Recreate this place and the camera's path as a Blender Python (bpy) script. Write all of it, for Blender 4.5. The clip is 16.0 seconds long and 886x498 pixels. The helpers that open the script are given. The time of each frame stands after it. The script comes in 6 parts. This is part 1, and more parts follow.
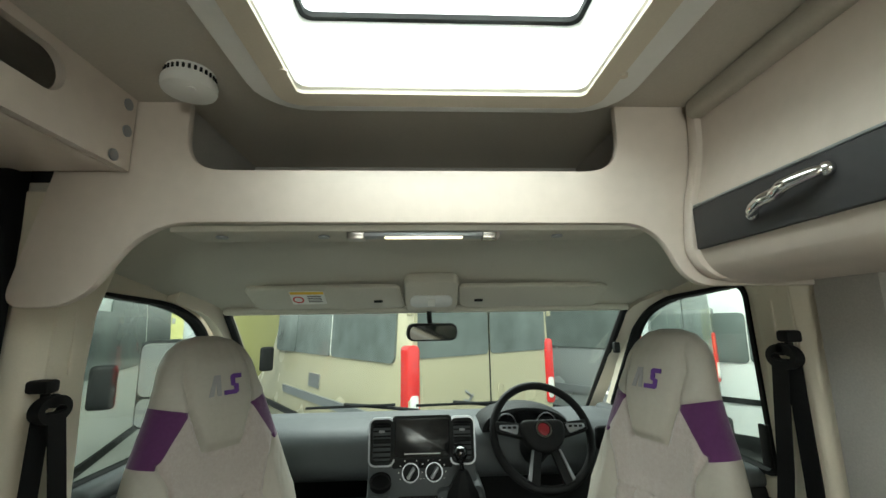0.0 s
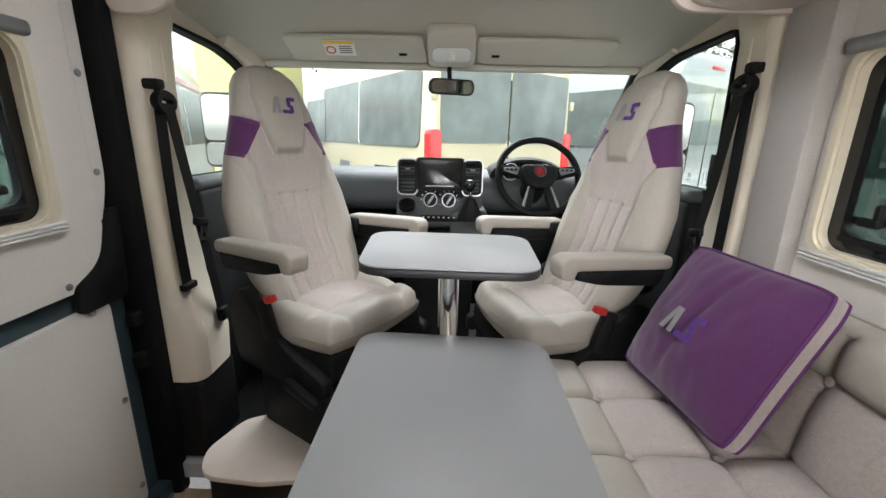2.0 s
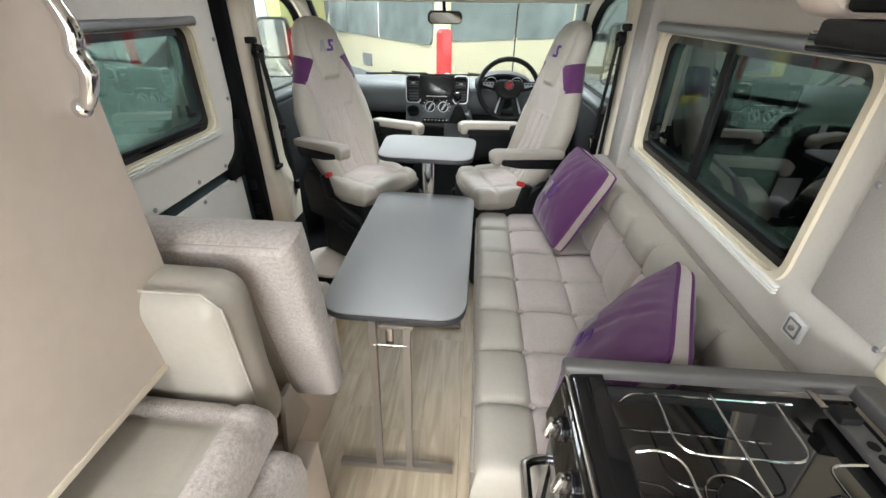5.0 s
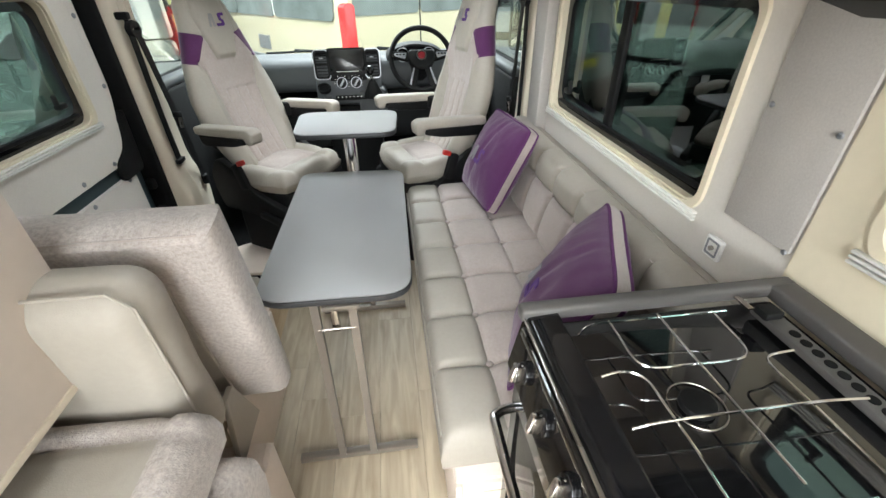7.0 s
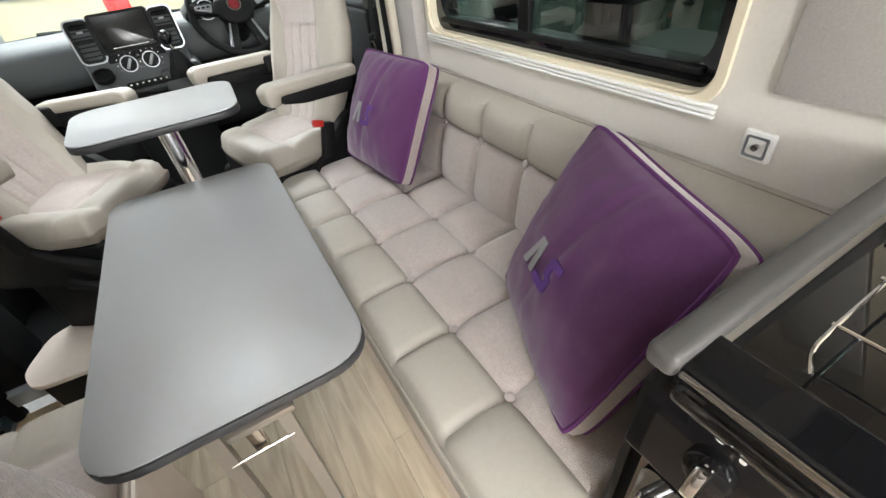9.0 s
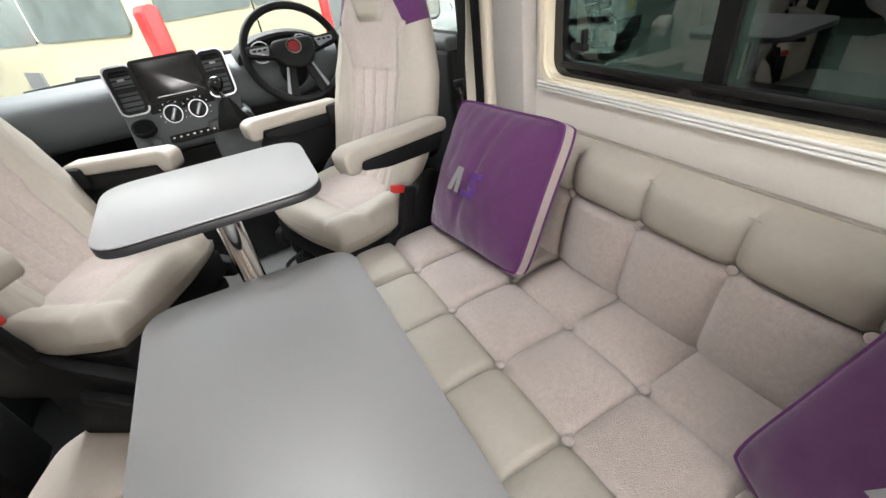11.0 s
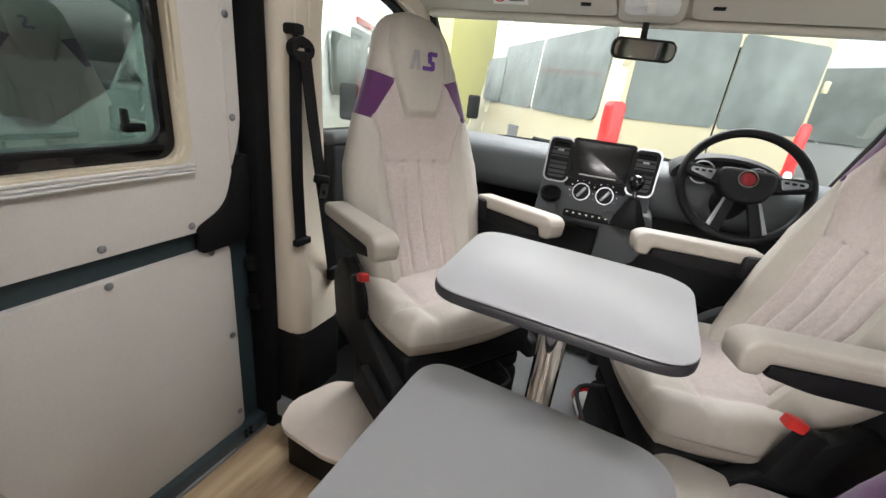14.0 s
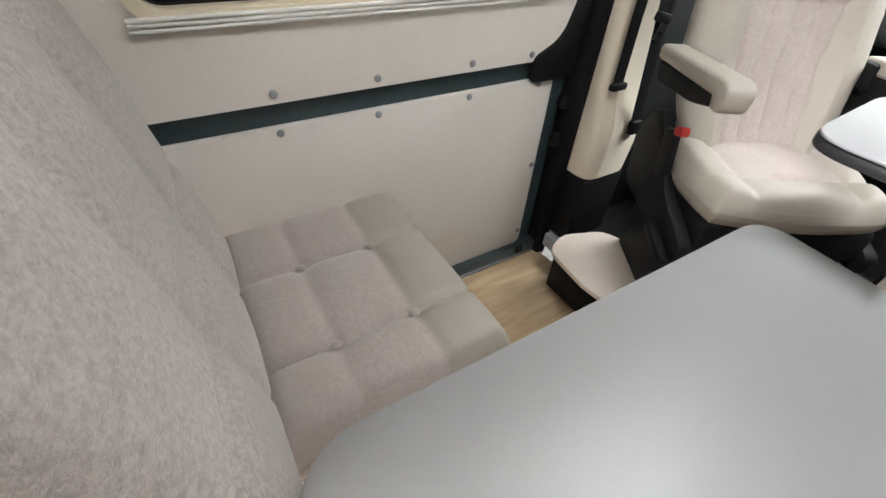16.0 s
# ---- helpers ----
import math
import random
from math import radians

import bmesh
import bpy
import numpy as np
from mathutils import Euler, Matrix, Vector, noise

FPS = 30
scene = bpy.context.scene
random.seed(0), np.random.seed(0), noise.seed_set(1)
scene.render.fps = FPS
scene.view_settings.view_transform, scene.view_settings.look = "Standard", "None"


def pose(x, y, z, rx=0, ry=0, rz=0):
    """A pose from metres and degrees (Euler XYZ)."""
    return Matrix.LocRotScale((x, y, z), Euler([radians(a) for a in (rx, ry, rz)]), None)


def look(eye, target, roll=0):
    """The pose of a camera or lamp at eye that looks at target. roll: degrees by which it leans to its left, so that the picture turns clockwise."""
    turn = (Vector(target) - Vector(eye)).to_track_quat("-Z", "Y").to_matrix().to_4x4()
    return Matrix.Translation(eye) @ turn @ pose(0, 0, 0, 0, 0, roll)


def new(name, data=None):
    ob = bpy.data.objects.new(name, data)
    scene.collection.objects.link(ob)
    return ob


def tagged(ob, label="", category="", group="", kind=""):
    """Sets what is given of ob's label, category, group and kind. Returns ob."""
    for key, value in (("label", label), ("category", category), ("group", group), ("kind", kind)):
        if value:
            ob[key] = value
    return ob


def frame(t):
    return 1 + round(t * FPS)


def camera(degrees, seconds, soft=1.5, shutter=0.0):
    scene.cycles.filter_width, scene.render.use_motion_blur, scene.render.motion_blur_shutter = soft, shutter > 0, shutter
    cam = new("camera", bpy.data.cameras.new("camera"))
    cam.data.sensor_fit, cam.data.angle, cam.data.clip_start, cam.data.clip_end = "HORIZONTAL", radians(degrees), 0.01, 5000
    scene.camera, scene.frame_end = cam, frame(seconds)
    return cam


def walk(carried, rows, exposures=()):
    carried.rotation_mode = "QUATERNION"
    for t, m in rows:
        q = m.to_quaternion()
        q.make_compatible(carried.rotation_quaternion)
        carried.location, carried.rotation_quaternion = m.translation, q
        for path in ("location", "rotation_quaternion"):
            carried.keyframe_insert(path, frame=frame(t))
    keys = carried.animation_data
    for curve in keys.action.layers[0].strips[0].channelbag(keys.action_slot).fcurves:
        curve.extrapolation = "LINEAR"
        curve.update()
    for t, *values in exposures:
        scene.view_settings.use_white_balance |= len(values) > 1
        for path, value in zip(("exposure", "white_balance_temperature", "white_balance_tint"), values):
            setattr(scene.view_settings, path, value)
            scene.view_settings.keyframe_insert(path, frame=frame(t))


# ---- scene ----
cam = camera(94.1, 16.0)
METRES, EYE, TILT, LEAN, TURN = 3.0, 1.5, 13.0, 0.0, 0.0
PATH = [
    (0, (-0.032, 0.342, 1.4), (0.065, 2.307, 1.758), -0.9),
    (0.5, (-0.027, 0.33, 1.313), (0.054, 2.327, 1.383), -0.2),
    (1, (-0.013, 0.276, 1.197), (0.035, 2.272, 1.073), 1.2),
    (1.5, (-0.021, 0.187, 1.164), (0.016, 2.155, 0.811), 1.4),
    (2, (-0.005, 0.051, 1.146), (-0.018, 1.981, 0.621), 1.3),
    (2.5, (0.051, -0.116, 1.157), (-0.024, 1.766, 0.483), 1.0),
    (3, (0.093, -0.275, 1.204), (-0.021, 1.551, 0.397), 1.0),
    (3.5, (0.122, -0.426, 1.262), (-0.013, 1.338, 0.329), 1.0),
    (6, (0.239, -0.892, 1.481), (0.167, 0.82, 0.45), 0.6),
    (6.5, (0.227, -0.87, 1.443), (0.263, 0.834, 0.395), -0.0),
    (7, (0.189, -0.791, 1.375), (0.397, 0.877, 0.29), -0.9),
    (7.5, (0.151, -0.691, 1.31), (0.536, 0.906, 0.168), -2.5),
    (8, (0.142, -0.589, 1.257), (0.707, 0.905, 0.053), -4.2),
    (10.5, (0.123, -0.014, 1.193), (0.855, 1.365, -0.056), -9.0),
    (11, (0.094, 0.105, 1.2), (0.767, 1.611, 0.068), -8.4),
    (11.5, (0.091, 0.233, 1.221), (0.676, 1.869, 0.232), -6.3),
    (12, (0.084, 0.314, 1.234), (0.516, 2.086, 0.415), -3.9),
    (12.5, (0.084, 0.349, 1.228), (0.311, 2.216, 0.549), -1.5),
    (13, (0.089, 0.363, 1.214), (0.055, 2.276, 0.63), 0.9),
    (13.5, (0.071, 0.36, 1.197), (-0.289, 2.23, 0.586), 3.9),
    (14, (0.054, 0.345, 1.177), (-0.653, 2.066, 0.445), 6.7),
    (14.5, (0.029, 0.303, 1.159), (-0.968, 1.764, 0.225), 9.0),
    (15, (0.007, 0.25, 1.138), (-1.154, 1.433, 0.019), 9.2),
    (15.5, (-0.006, 0.184, 1.129), (-1.236, 1.12, -0.139), 6.6),
    (16, (0.011, 0.122, 1.13), (-1.237, 0.936, -0.204), 3.6),
]
walk(cam, [(t, look(eye, target, roll)) for t, eye, target, roll in PATH],
     exposures=[(0, -0.18, 6420, -7), (0.7, 0.20, 6450, 1), (1.5, 0.46, 6290, 8), (3, 0.76, 6300, 11), (6, 0.70, 6120, 4), (8, 0.90, 6220, 6), (11, 0.98, 6480, 10), (13, 0.60, 6520, 15), (14.5, 0.82, 6480, 11), (16, 1.15, 6420, 10)])

# ---- world, sun, lights ----
world = bpy.data.worlds.new("overcast")
world.use_nodes = True
scene.world = world
_wn, _wl = world.node_tree.nodes, world.node_tree.links
_sky = _wn.new("ShaderNodeTexSky")
_sky.sky_type, _sky.sun_disc = "NISHITA", False
_sky.sun_elevation, _sky.sun_rotation = radians(52), radians(200)
_sky.dust_density, _sky.air_density, _sky.ozone_density = 4.0, 1.0, 0.6
_hs = _wn.new("ShaderNodeHueSaturation")
_hs.inputs["Saturation"].default_value = 0.12
_bg = _wn["Background"]
_bg.inputs["Strength"].default_value = 0.58
_wl.new(_sky.outputs[0], _hs.inputs["Color"])
_wl.new(_hs.outputs[0], _bg.inputs["Color"])

sun = new("sun", bpy.data.lights.new("sun", "SUN"))
sun.data.energy, sun.data.angle, sun.data.color = 1.5, radians(25), (1.0, 0.97, 0.93)
sun.matrix_world = look((0, 0, 10), (-2.1, 5.8, 0))


def area(name, eye, target, w, h, watts, color):
    ob = new(name, bpy.data.lights.new(name, "AREA"))
    ob.data.shape, ob.data.size, ob.data.size_y, ob.data.energy, ob.data.color = "RECTANGLE", w, h, watts, color
    ob.matrix_world = look(eye, target)
    return ob


area("skylight_daylight", (0.015, 0.84, 2.12), (0.015, 0.84, 0), 0.60, 0.62, 4.4, (0.97, 0.99, 1.0))
area("windscreen_daylight", (0, 3.15, 2.40), (0, 1.3, 0.6), 1.6, 0.9, 88.0, (0.97, 1.0, 1.0))
# added fill lamps behind the eye; no rear windows are known there
area("rear_fill", (0.45, -2.56, 1.30), (0.3, 0.2, 0.7), 0.55, 0.55, 19.0, (1.0, 0.98, 0.95))
area("rear_fill", (-0.45, -2.56, 1.30), (-0.2, 0.2, 0.7), 0.55, 0.55, 19.0, (1.0, 0.98, 0.95))
area("strip_lamp_glow", (-0.05, 1.318, 1.606), (-0.05, 1.37, 0.6), 0.19, 0.012, 1.2, (1.0, 0.78, 0.5))


# ---- materials ----
def mat(name, color, rough=0.6, metal=0.0, var=0.06, scale=40.0, bump=0.0, bscale=200.0, big=3.0, coat=0.0, spec=0.5, sheen=0.0):
    """Principled surface with colour variation at two scales and fine relief, in object space metres."""
    m = bpy.data.materials.new(name)
    m.use_nodes = True
    n, l = m.node_tree.nodes, m.node_tree.links
    p = n["Principled BSDF"]
    co = n.new("ShaderNodeTexCoord")
    fine, broad = n.new("ShaderNodeTexNoise"), n.new("ShaderNodeTexNoise")
    fine.inputs["Scale"].default_value, fine.inputs["Detail"].default_value = scale, 5
    broad.inputs["Scale"].default_value, broad.inputs["Detail"].default_value = big, 3
    mixn = n.new("ShaderNodeMath"); mixn.operation = "ADD"
    l.new(co.outputs["Object"], fine.inputs["Vector"]); l.new(co.outputs["Object"], broad.inputs["Vector"])
    l.new(fine.outputs["Fac"], mixn.inputs[0]); l.new(broad.outputs["Fac"], mixn.inputs[1])
    ramp = n.new("ShaderNodeMapRange")
    ramp.inputs["From Min"].default_value, ramp.inputs["From Max"].default_value = 0.6, 1.4
    ramp.inputs["To Min"].default_value, ramp.inputs["To Max"].default_value = 1 - var, 1 + var
    l.new(mixn.outputs[0], ramp.inputs["Value"])
    vm = n.new("ShaderNodeVectorMath"); vm.operation = "SCALE"
    vm.inputs[0].default_value = color
    l.new(ramp.outputs[0], vm.inputs["Scale"])
    l.new(vm.outputs["Vector"], p.inputs["Base Color"])
    rr = n.new("ShaderNodeMapRange")
    rr.inputs["From Min"].default_value, rr.inputs["From Max"].default_value = 0.3, 0.7
    rr.inputs["To Min"].default_value, rr.inputs["To Max"].default_value = max(0.02, rough - 0.05), min(1, rough + 0.05)
    l.new(broad.outputs["Fac"], rr.inputs["Value"]); l.new(rr.outputs[0], p.inputs["Roughness"])
    p.inputs["Metallic"].default_value = metal
    p.inputs["Specular IOR Level"].default_value = spec
    p.inputs["Coat Weight"].default_value = coat
    p.inputs["Sheen Weight"].default_value = sheen
    if bump:
        b, bn = n.new("ShaderNodeBump"), n.new("ShaderNodeTexNoise")
        bn.inputs["Scale"].default_value, bn.inputs["Detail"].default_value = bscale, 3
        b.inputs["Strength"].default_value, b.inputs["Distance"].default_value = bump, 0.002
        l.new(co.outputs["Object"], bn.inputs["Vector"]); l.new(bn.outputs["Fac"], b.inputs["Height"])
        l.new(b.outputs[0], p.inputs["Normal"])
    return m


def plush(name, color, dark, scale=26.0, grain=0.10):
    """Short pile fabric: mottled where the nap lies differently."""
    m = mat(name, color, 0.92, 0, grain, 230, 0.9, 380, 6, 0, 0.15, 0.35)
    n, l = m.node_tree.nodes, m.node_tree.links
    p = n["Principled BSDF"]
    old = p.inputs["Base Color"].links[0].from_socket
    co = n["Texture Coordinate"]
    t = n.new("ShaderNodeTexNoise"); t.inputs["Scale"].default_value, t.inputs["Detail"].default_value, t.inputs["Roughness"].default_value = scale, 6, 0.7
    r = n.new("ShaderNodeMapRange"); r.inputs["From Min"].default_value, r.inputs["From Max"].default_value = 0.42, 0.66
    mx = n.new("ShaderNodeMix"); mx.data_type = "RGBA"
    mx.inputs[7].default_value = (*dark, 1)
    l.new(co.outputs["Object"], t.inputs["Vector"]); l.new(t.outputs["Fac"], r.inputs["Value"])
    l.new(r.outputs[0], mx.inputs[0]); l.new(old, mx.inputs[6]); l.new(mx.outputs[2], p.inputs["Base Color"])
    return m


def glass(name, color, rough=0.0, dark=False):
    m = bpy.data.materials.new(name)
    m.use_nodes = True
    n, l = m.node_tree.nodes, m.node_tree.links
    n.remove(n["Principled BSDF"])
    tr, gl, mx, fr, pw, ml = n.new("ShaderNodeBsdfTransparent"), n.new("ShaderNodeBsdfGlossy"), n.new("ShaderNodeMixShader"), n.new("ShaderNodeLayerWeight"), n.new("ShaderNodeMath"), n.new("ShaderNodeMath")
    tr.inputs[0].default_value = (*color, 1)
    gl.inputs["Roughness"].default_value = rough
    pw.operation, ml.operation = "POWER", "MULTIPLY_ADD"
    pw.inputs[1].default_value, ml.inputs[1].default_value, ml.inputs[2].default_value = 4.0, 0.5, 0.045 if not dark else 0.10
    fr.inputs["Blend"].default_value = 0.5
    l.new(fr.outputs["Facing"], pw.inputs[0]); l.new(pw.outputs[0], ml.inputs[0]); l.new(ml.outputs[0], mx.inputs[0]); l.new(tr.outputs[0], mx.inputs[1]); l.new(gl.outputs[0], mx.inputs[2])
    l.new(mx.outputs[0], n["Material Output"].inputs["Surface"])
    return m


def opal(name):
    """Milky acrylic that lets daylight through."""
    m = bpy.data.materials.new(name)
    m.use_nodes = True
    n, l = m.node_tree.nodes, m.node_tree.links
    n.remove(n["Principled BSDF"])
    a, b, mx = n.new("ShaderNodeBsdfTransparent"), n.new("ShaderNodeBsdfTranslucent"), n.new("ShaderNodeMixShader")
    b.inputs[0].default_value = (0.78, 0.79, 0.80, 1)
    mx.inputs[0].default_value = 0.85
    l.new(a.outputs[0], mx.inputs[1]); l.new(b.outputs[0], mx.inputs[2]); l.new(mx.outputs[0], n["Material Output"].inputs["Surface"])
    return m


def emit(name, color, power):
    m = bpy.data.materials.new(name)
    m.use_nodes = True
    p = m.node_tree.nodes["Principled BSDF"]
    p.inputs["Base Color"].default_value = (*color, 1)
    p.inputs["Emission Color"].default_value, p.inputs["Emission Strength"].default_value = (*color, 1), power
    return m


def planks_mat(name, light, dark):
    """Oak effect vinyl: grain along y."""
    m = mat(name, light, 0.45, 0, 0.08, 60, 0.15, 300, 2)
    n, l = m.node_tree.nodes, m.node_tree.links
    p = n["Principled BSDF"]
    co, mp, t = n["Texture Coordinate"], n.new("ShaderNodeMapping"), n.new("ShaderNodeTexNoise")
    oi = n.new("ShaderNodeObjectInfo")
    mp.inputs["Scale"].default_value = (14, 1.6, 14)
    t.noise_dimensions = "4D"
    t.inputs["Scale"].default_value, t.inputs["Detail"].default_value, t.inputs["Distortion"].default_value = 2.2, 8, 0.8
    r, mx, ad = n.new("ShaderNodeMapRange"), n.new("ShaderNodeMix"), n.new("ShaderNodeMath")
    r.inputs["From Min"].default_value, r.inputs["From Max"].default_value = 0.38, 0.72
    ad.operation = "MULTIPLY"; ad.inputs[1].default_value = 30
    mx.data_type = "RGBA"; mx.inputs[6].default_value, mx.inputs[7].default_value = (*light, 1), (*dark, 1)
    l.new(co.outputs["Object"], mp.inputs[0]); l.new(mp.outputs[0], t.inputs["Vector"])
    l.new(oi.outputs["Random"], ad.inputs[0]); l.new(ad.outputs[0], t.inputs["W"])
    l.new(t.outputs["Fac"], r.inputs["Value"]); l.new(r.outputs[0], mx.inputs[0]); l.new(mx.outputs[2], p.inputs["Base Color"])
    return m


LEATHER = mat("grey_beige_leather", (0.345, 0.316, 0.274), 0.55, 0, 0.05, 90, 0.3, 450, 7)
FABRIC = plush("pinkish_beige_pile", (0.410, 0.357, 0.330), (0.362, 0.315, 0.290), 110)
GREYPILE = plush("grey_pile", (0.45, 0.405, 0.378), (0.315, 0.28, 0.26), 120, 0.20)
PURPLE = mat("purple_cloth", (0.080, 0.022, 0.086), 0.85, 0, 0.12, 120, 0.3, 900, 4, 0, 0.2, 0.3)
PIPING = mat("plum_piping", (0.085, 0.015, 0.10), 0.8, 0, 0.1)
VIOLET = mat("violet_embroidery", (0.075, 0.02, 0.17), 0.7, 0, 0.15, 300, 0.3, 1200)
SILVER = mat("silver_grey_embroidery", (0.24, 0.235, 0.24), 0.6, 0, 0.15, 300, 0.3, 1200)
FACING = mat("pale_wood_laminate", (0.64, 0.56, 0.495), 0.5, 0, 0.05, 30, 0.06, 160, 2.5)
CLADDING = mat("vinyl_wall_lining", (0.63, 0.595, 0.55), 0.75, 0, 0.05, 150, 0.35, 700, 3)
DOORVINYL = mat("pale_door_vinyl", (0.73, 0.69, 0.64), 0.7, 0, 0.05, 150, 0.4, 700, 3)
CARPET = mat("grey_felt_lining", (0.42, 0.395, 0.37), 0.95, 0, 0.12, 220, 0.6, 800, 5)
HEADLINER = mat("cream_headliner", (0.53, 0.50, 0.43), 0.85, 0, 0.04, 120, 0.2, 600, 2)
CEIL = mat("warm_grey_ceiling_lining", (0.50, 0.46, 0.40), 0.85, 0, 0.06, 160, 0.3, 500, 3)
CREAM = mat("cream_moulded_plastic", (0.68, 0.61, 0.47), 0.42, 0, 0.03, 60, 0.08, 300, 2)
PILLAR = mat("pillar_trim", (0.66, 0.59, 0.48), 0.6, 0, 0.04, 200, 0.2, 700, 2)
DARKTEAL = mat("dark_slate_paint", (0.035, 0.055, 0.062), 0.35, 0, 0.12, 50, 0.05, 200, 3)
BLACK = mat("black_plastic", (0.006, 0.006, 0.0065), 0.6, 0, 0.2, 120, 0.2, 600, 5, 0, 0.22)
BLACKGLOSS = mat("gloss_black", (0.008, 0.008, 0.009), 0.06, 0, 0.1, 30, 0, 1, 3)
RUBBER = mat("black_rubber", (0.005, 0.005, 0.0055), 0.8, 0, 0.2, 90, 0.2, 400, 3, 0, 0.18)
DASH = mat("charcoal_dash", (0.066, 0.072, 0.077), 0.55, 0, 0.08, 200, 0.35, 900, 3)
DASHDARK = mat("dark_dash", (0.008, 0.0085, 0.009), 0.65, 0, 0.1, 200, 0.3, 900, 3, 0, 0.3)
TRIM = mat("satin_silver_trim", (0.33, 0.34, 0.36), 0.38, 0.8, 0.03, 60)
CHROME = mat("chrome", (0.78, 0.78, 0.79), 0.08, 1.0, 0.03, 40)
STEEL = mat("brushed_steel", (0.42, 0.39, 0.36), 0.28, 1.0, 0.06, 120, 0.05, 400)
LEGMETAL = mat("bronze_grey_enamel", (0.22, 0.195, 0.17), 0.35, 0.5, 0.05, 90)
TABLE = mat("pale_grey_laminate", (0.40, 0.405, 0.415), 0.34, 0, 0.025, 300, 0, 900, 4, 0, 0.5)
TABLE2 = mat("grey_laminate", (0.255, 0.255, 0.26), 0.33, 0, 0.03, 300, 0.10, 900, 4, 0, 0.5)
TEDGE = mat("charcoal_edging", (0.03, 0.03, 0.033), 0.5, 0, 0.1, 60)
WORKTOP = mat("slate_grey_worktop", (0.085, 0.08, 0.078), 0.5, 0, 0.12, 400, 0.15, 900, 4)
WHITE = mat("white_plastic", (0.78, 0.77, 0.74), 0.45, 0, 0.03, 60)
REDP = mat("red_plastic", (0.55, 0.03, 0.025), 0.4, 0, 0.06)
BODYCHAMP = mat("champagne_paint", (0.46, 0.42, 0.29), 0.25, 0.1, 0.03, 40, 0, 1, 1, 0.6)
BODYWHITE = mat("white_paint", (0.76, 0.77, 0.76), 0.22, 0, 0.02, 40, 0, 1, 1, 0.6)
BODYGREY = mat("silver_grey_paint", (0.36, 0.38, 0.39), 0.25, 0.4, 0.03, 40, 0, 1, 1, 0.6)
# broad blotches in this glass colour stand in for mirrored surroundings
CARGLASS = mat("car_glass_painted_reflections", (0.125, 0.145, 0.14), 0.04, 0, 0.5, 2.6, 0, 200, 1.1, 0, 0.6)
DARKGLASS = mat("black_car_glass", (0.014, 0.017, 0.018), 0.05, 0, 0.3, 3, 0, 200, 1, 0, 0.6)
LAMPRED = mat("red_lamp_lens", (0.62, 0.02, 0.02), 0.15, 0, 0.05, 40, 0, 1, 3, 0.6)
LAMPWHITE = mat("clear_lamp_lens", (0.75, 0.75, 0.73), 0.12, 0, 0.05, 40, 0, 1, 3, 0.6)
PLATE = mat("yellow_plate", (0.78, 0.52, 0.02), 0.4, 0, 0.03)
GROUND = mat("grey_asphalt", (0.07, 0.07, 0.068), 0.85, 0, 0.3, 60, 0.5, 120, 0.7)
YELLOWWALL = mat("yellow_render_wall", (0.58, 0.55, 0.22), 0.8, 0, 0.06, 6, 0.2, 40, 0.8)
GREENERY = mat("dark_leaves", (0.045, 0.07, 0.035), 0.8, 0, 0.4, 9, 0, 1, 2)
BARK = mat("bark", (0.09, 0.07, 0.05), 0.9, 0, 0.3, 30, 0.6, 60)
FLOORWOOD = planks_mat("pale_oak_vinyl", (0.47, 0.40, 0.30), (0.29, 0.235, 0.165))
STEPWOOD = planks_mat("warm_oak_vinyl", (0.50, 0.38, 0.24), (0.36, 0.25, 0.145))
CABFLOOR = mat("grey_cab_mat", (0.33, 0.345, 0.35), 0.8, 0, 0.1, 100, 0.3, 400)
GL_CLEAR = glass("clear_glass", (0.78, 0.82, 0.79))
GL_SCREEN = glass("windscreen_glass", (0.66, 0.70, 0.67))
GL_TINT = glass("tinted_acrylic", (0.17, 0.215, 0.195), 0.0, True)
HOBGLASS = mat("black_hob_glass", (0.006, 0.006, 0.0065), 0.03, 0, 0.1, 30, 0, 1, 3, 0, 1.0)
GL_DOOR = glass("green_tinted_acrylic", (0.165, 0.21, 0.19), 0.0, True)
GL_SIDE = glass("pale_tinted_acrylic", (0.50, 0.60, 0.55), 0.0, True)
GL_HOB = glass("smoked_hob_glass", (0.16, 0.17, 0.16))
GL_OPAL = opal("opal_acrylic")
LEDGLOW = emit("warm_led_diffuser", (1.0, 0.80, 0.52), 3.0)
LABELW = mat("white_label", (0.80, 0.79, 0.75), 0.6, 0, 0.03)
LABELY = mat("yellow_label_bar", (0.85, 0.55, 0.05), 0.6, 0, 0.03)


# ---- mesh helpers ----
XZ = Matrix(((1, 0, 0, 0), (0, 0, 1, 0), (0, 1, 0, 0), (0, 0, 0, 1)))   # drawn in x, z; depth along y
YZ = Matrix(((0, 0, 1, 0), (1, 0, 0, 0), (0, 1, 0, 0), (0, 0, 0, 1)))   # drawn in y, z; depth along x


TALL = 1.03         # true height over the drawn height


def lift(m):
    """A pose with its height brought to the true one."""
    m = m.copy()
    m.translation.z *= TALL
    return m


def part(name, bm, material, parent=None, label="", sharp=38):
    bmesh.ops.scale(bm, vec=(1, 1, TALL), verts=bm.verts[:])
    bmesh.ops.recalc_face_normals(bm, faces=bm.faces[:])
    me = bpy.data.meshes.new(name)
    bm.to_mesh(me)
    bm.free()
    for m in material if isinstance(material, (list, tuple)) else (material,):
        me.materials.append(m)
    me.polygons.foreach_set("use_smooth", [True] * len(me.polygons))
    me.set_sharp_from_angle(angle=radians(sharp))
    ob = new(name, me)
    if parent:
        ob.parent = parent
    if label:
        ob["label"] = label
    return ob


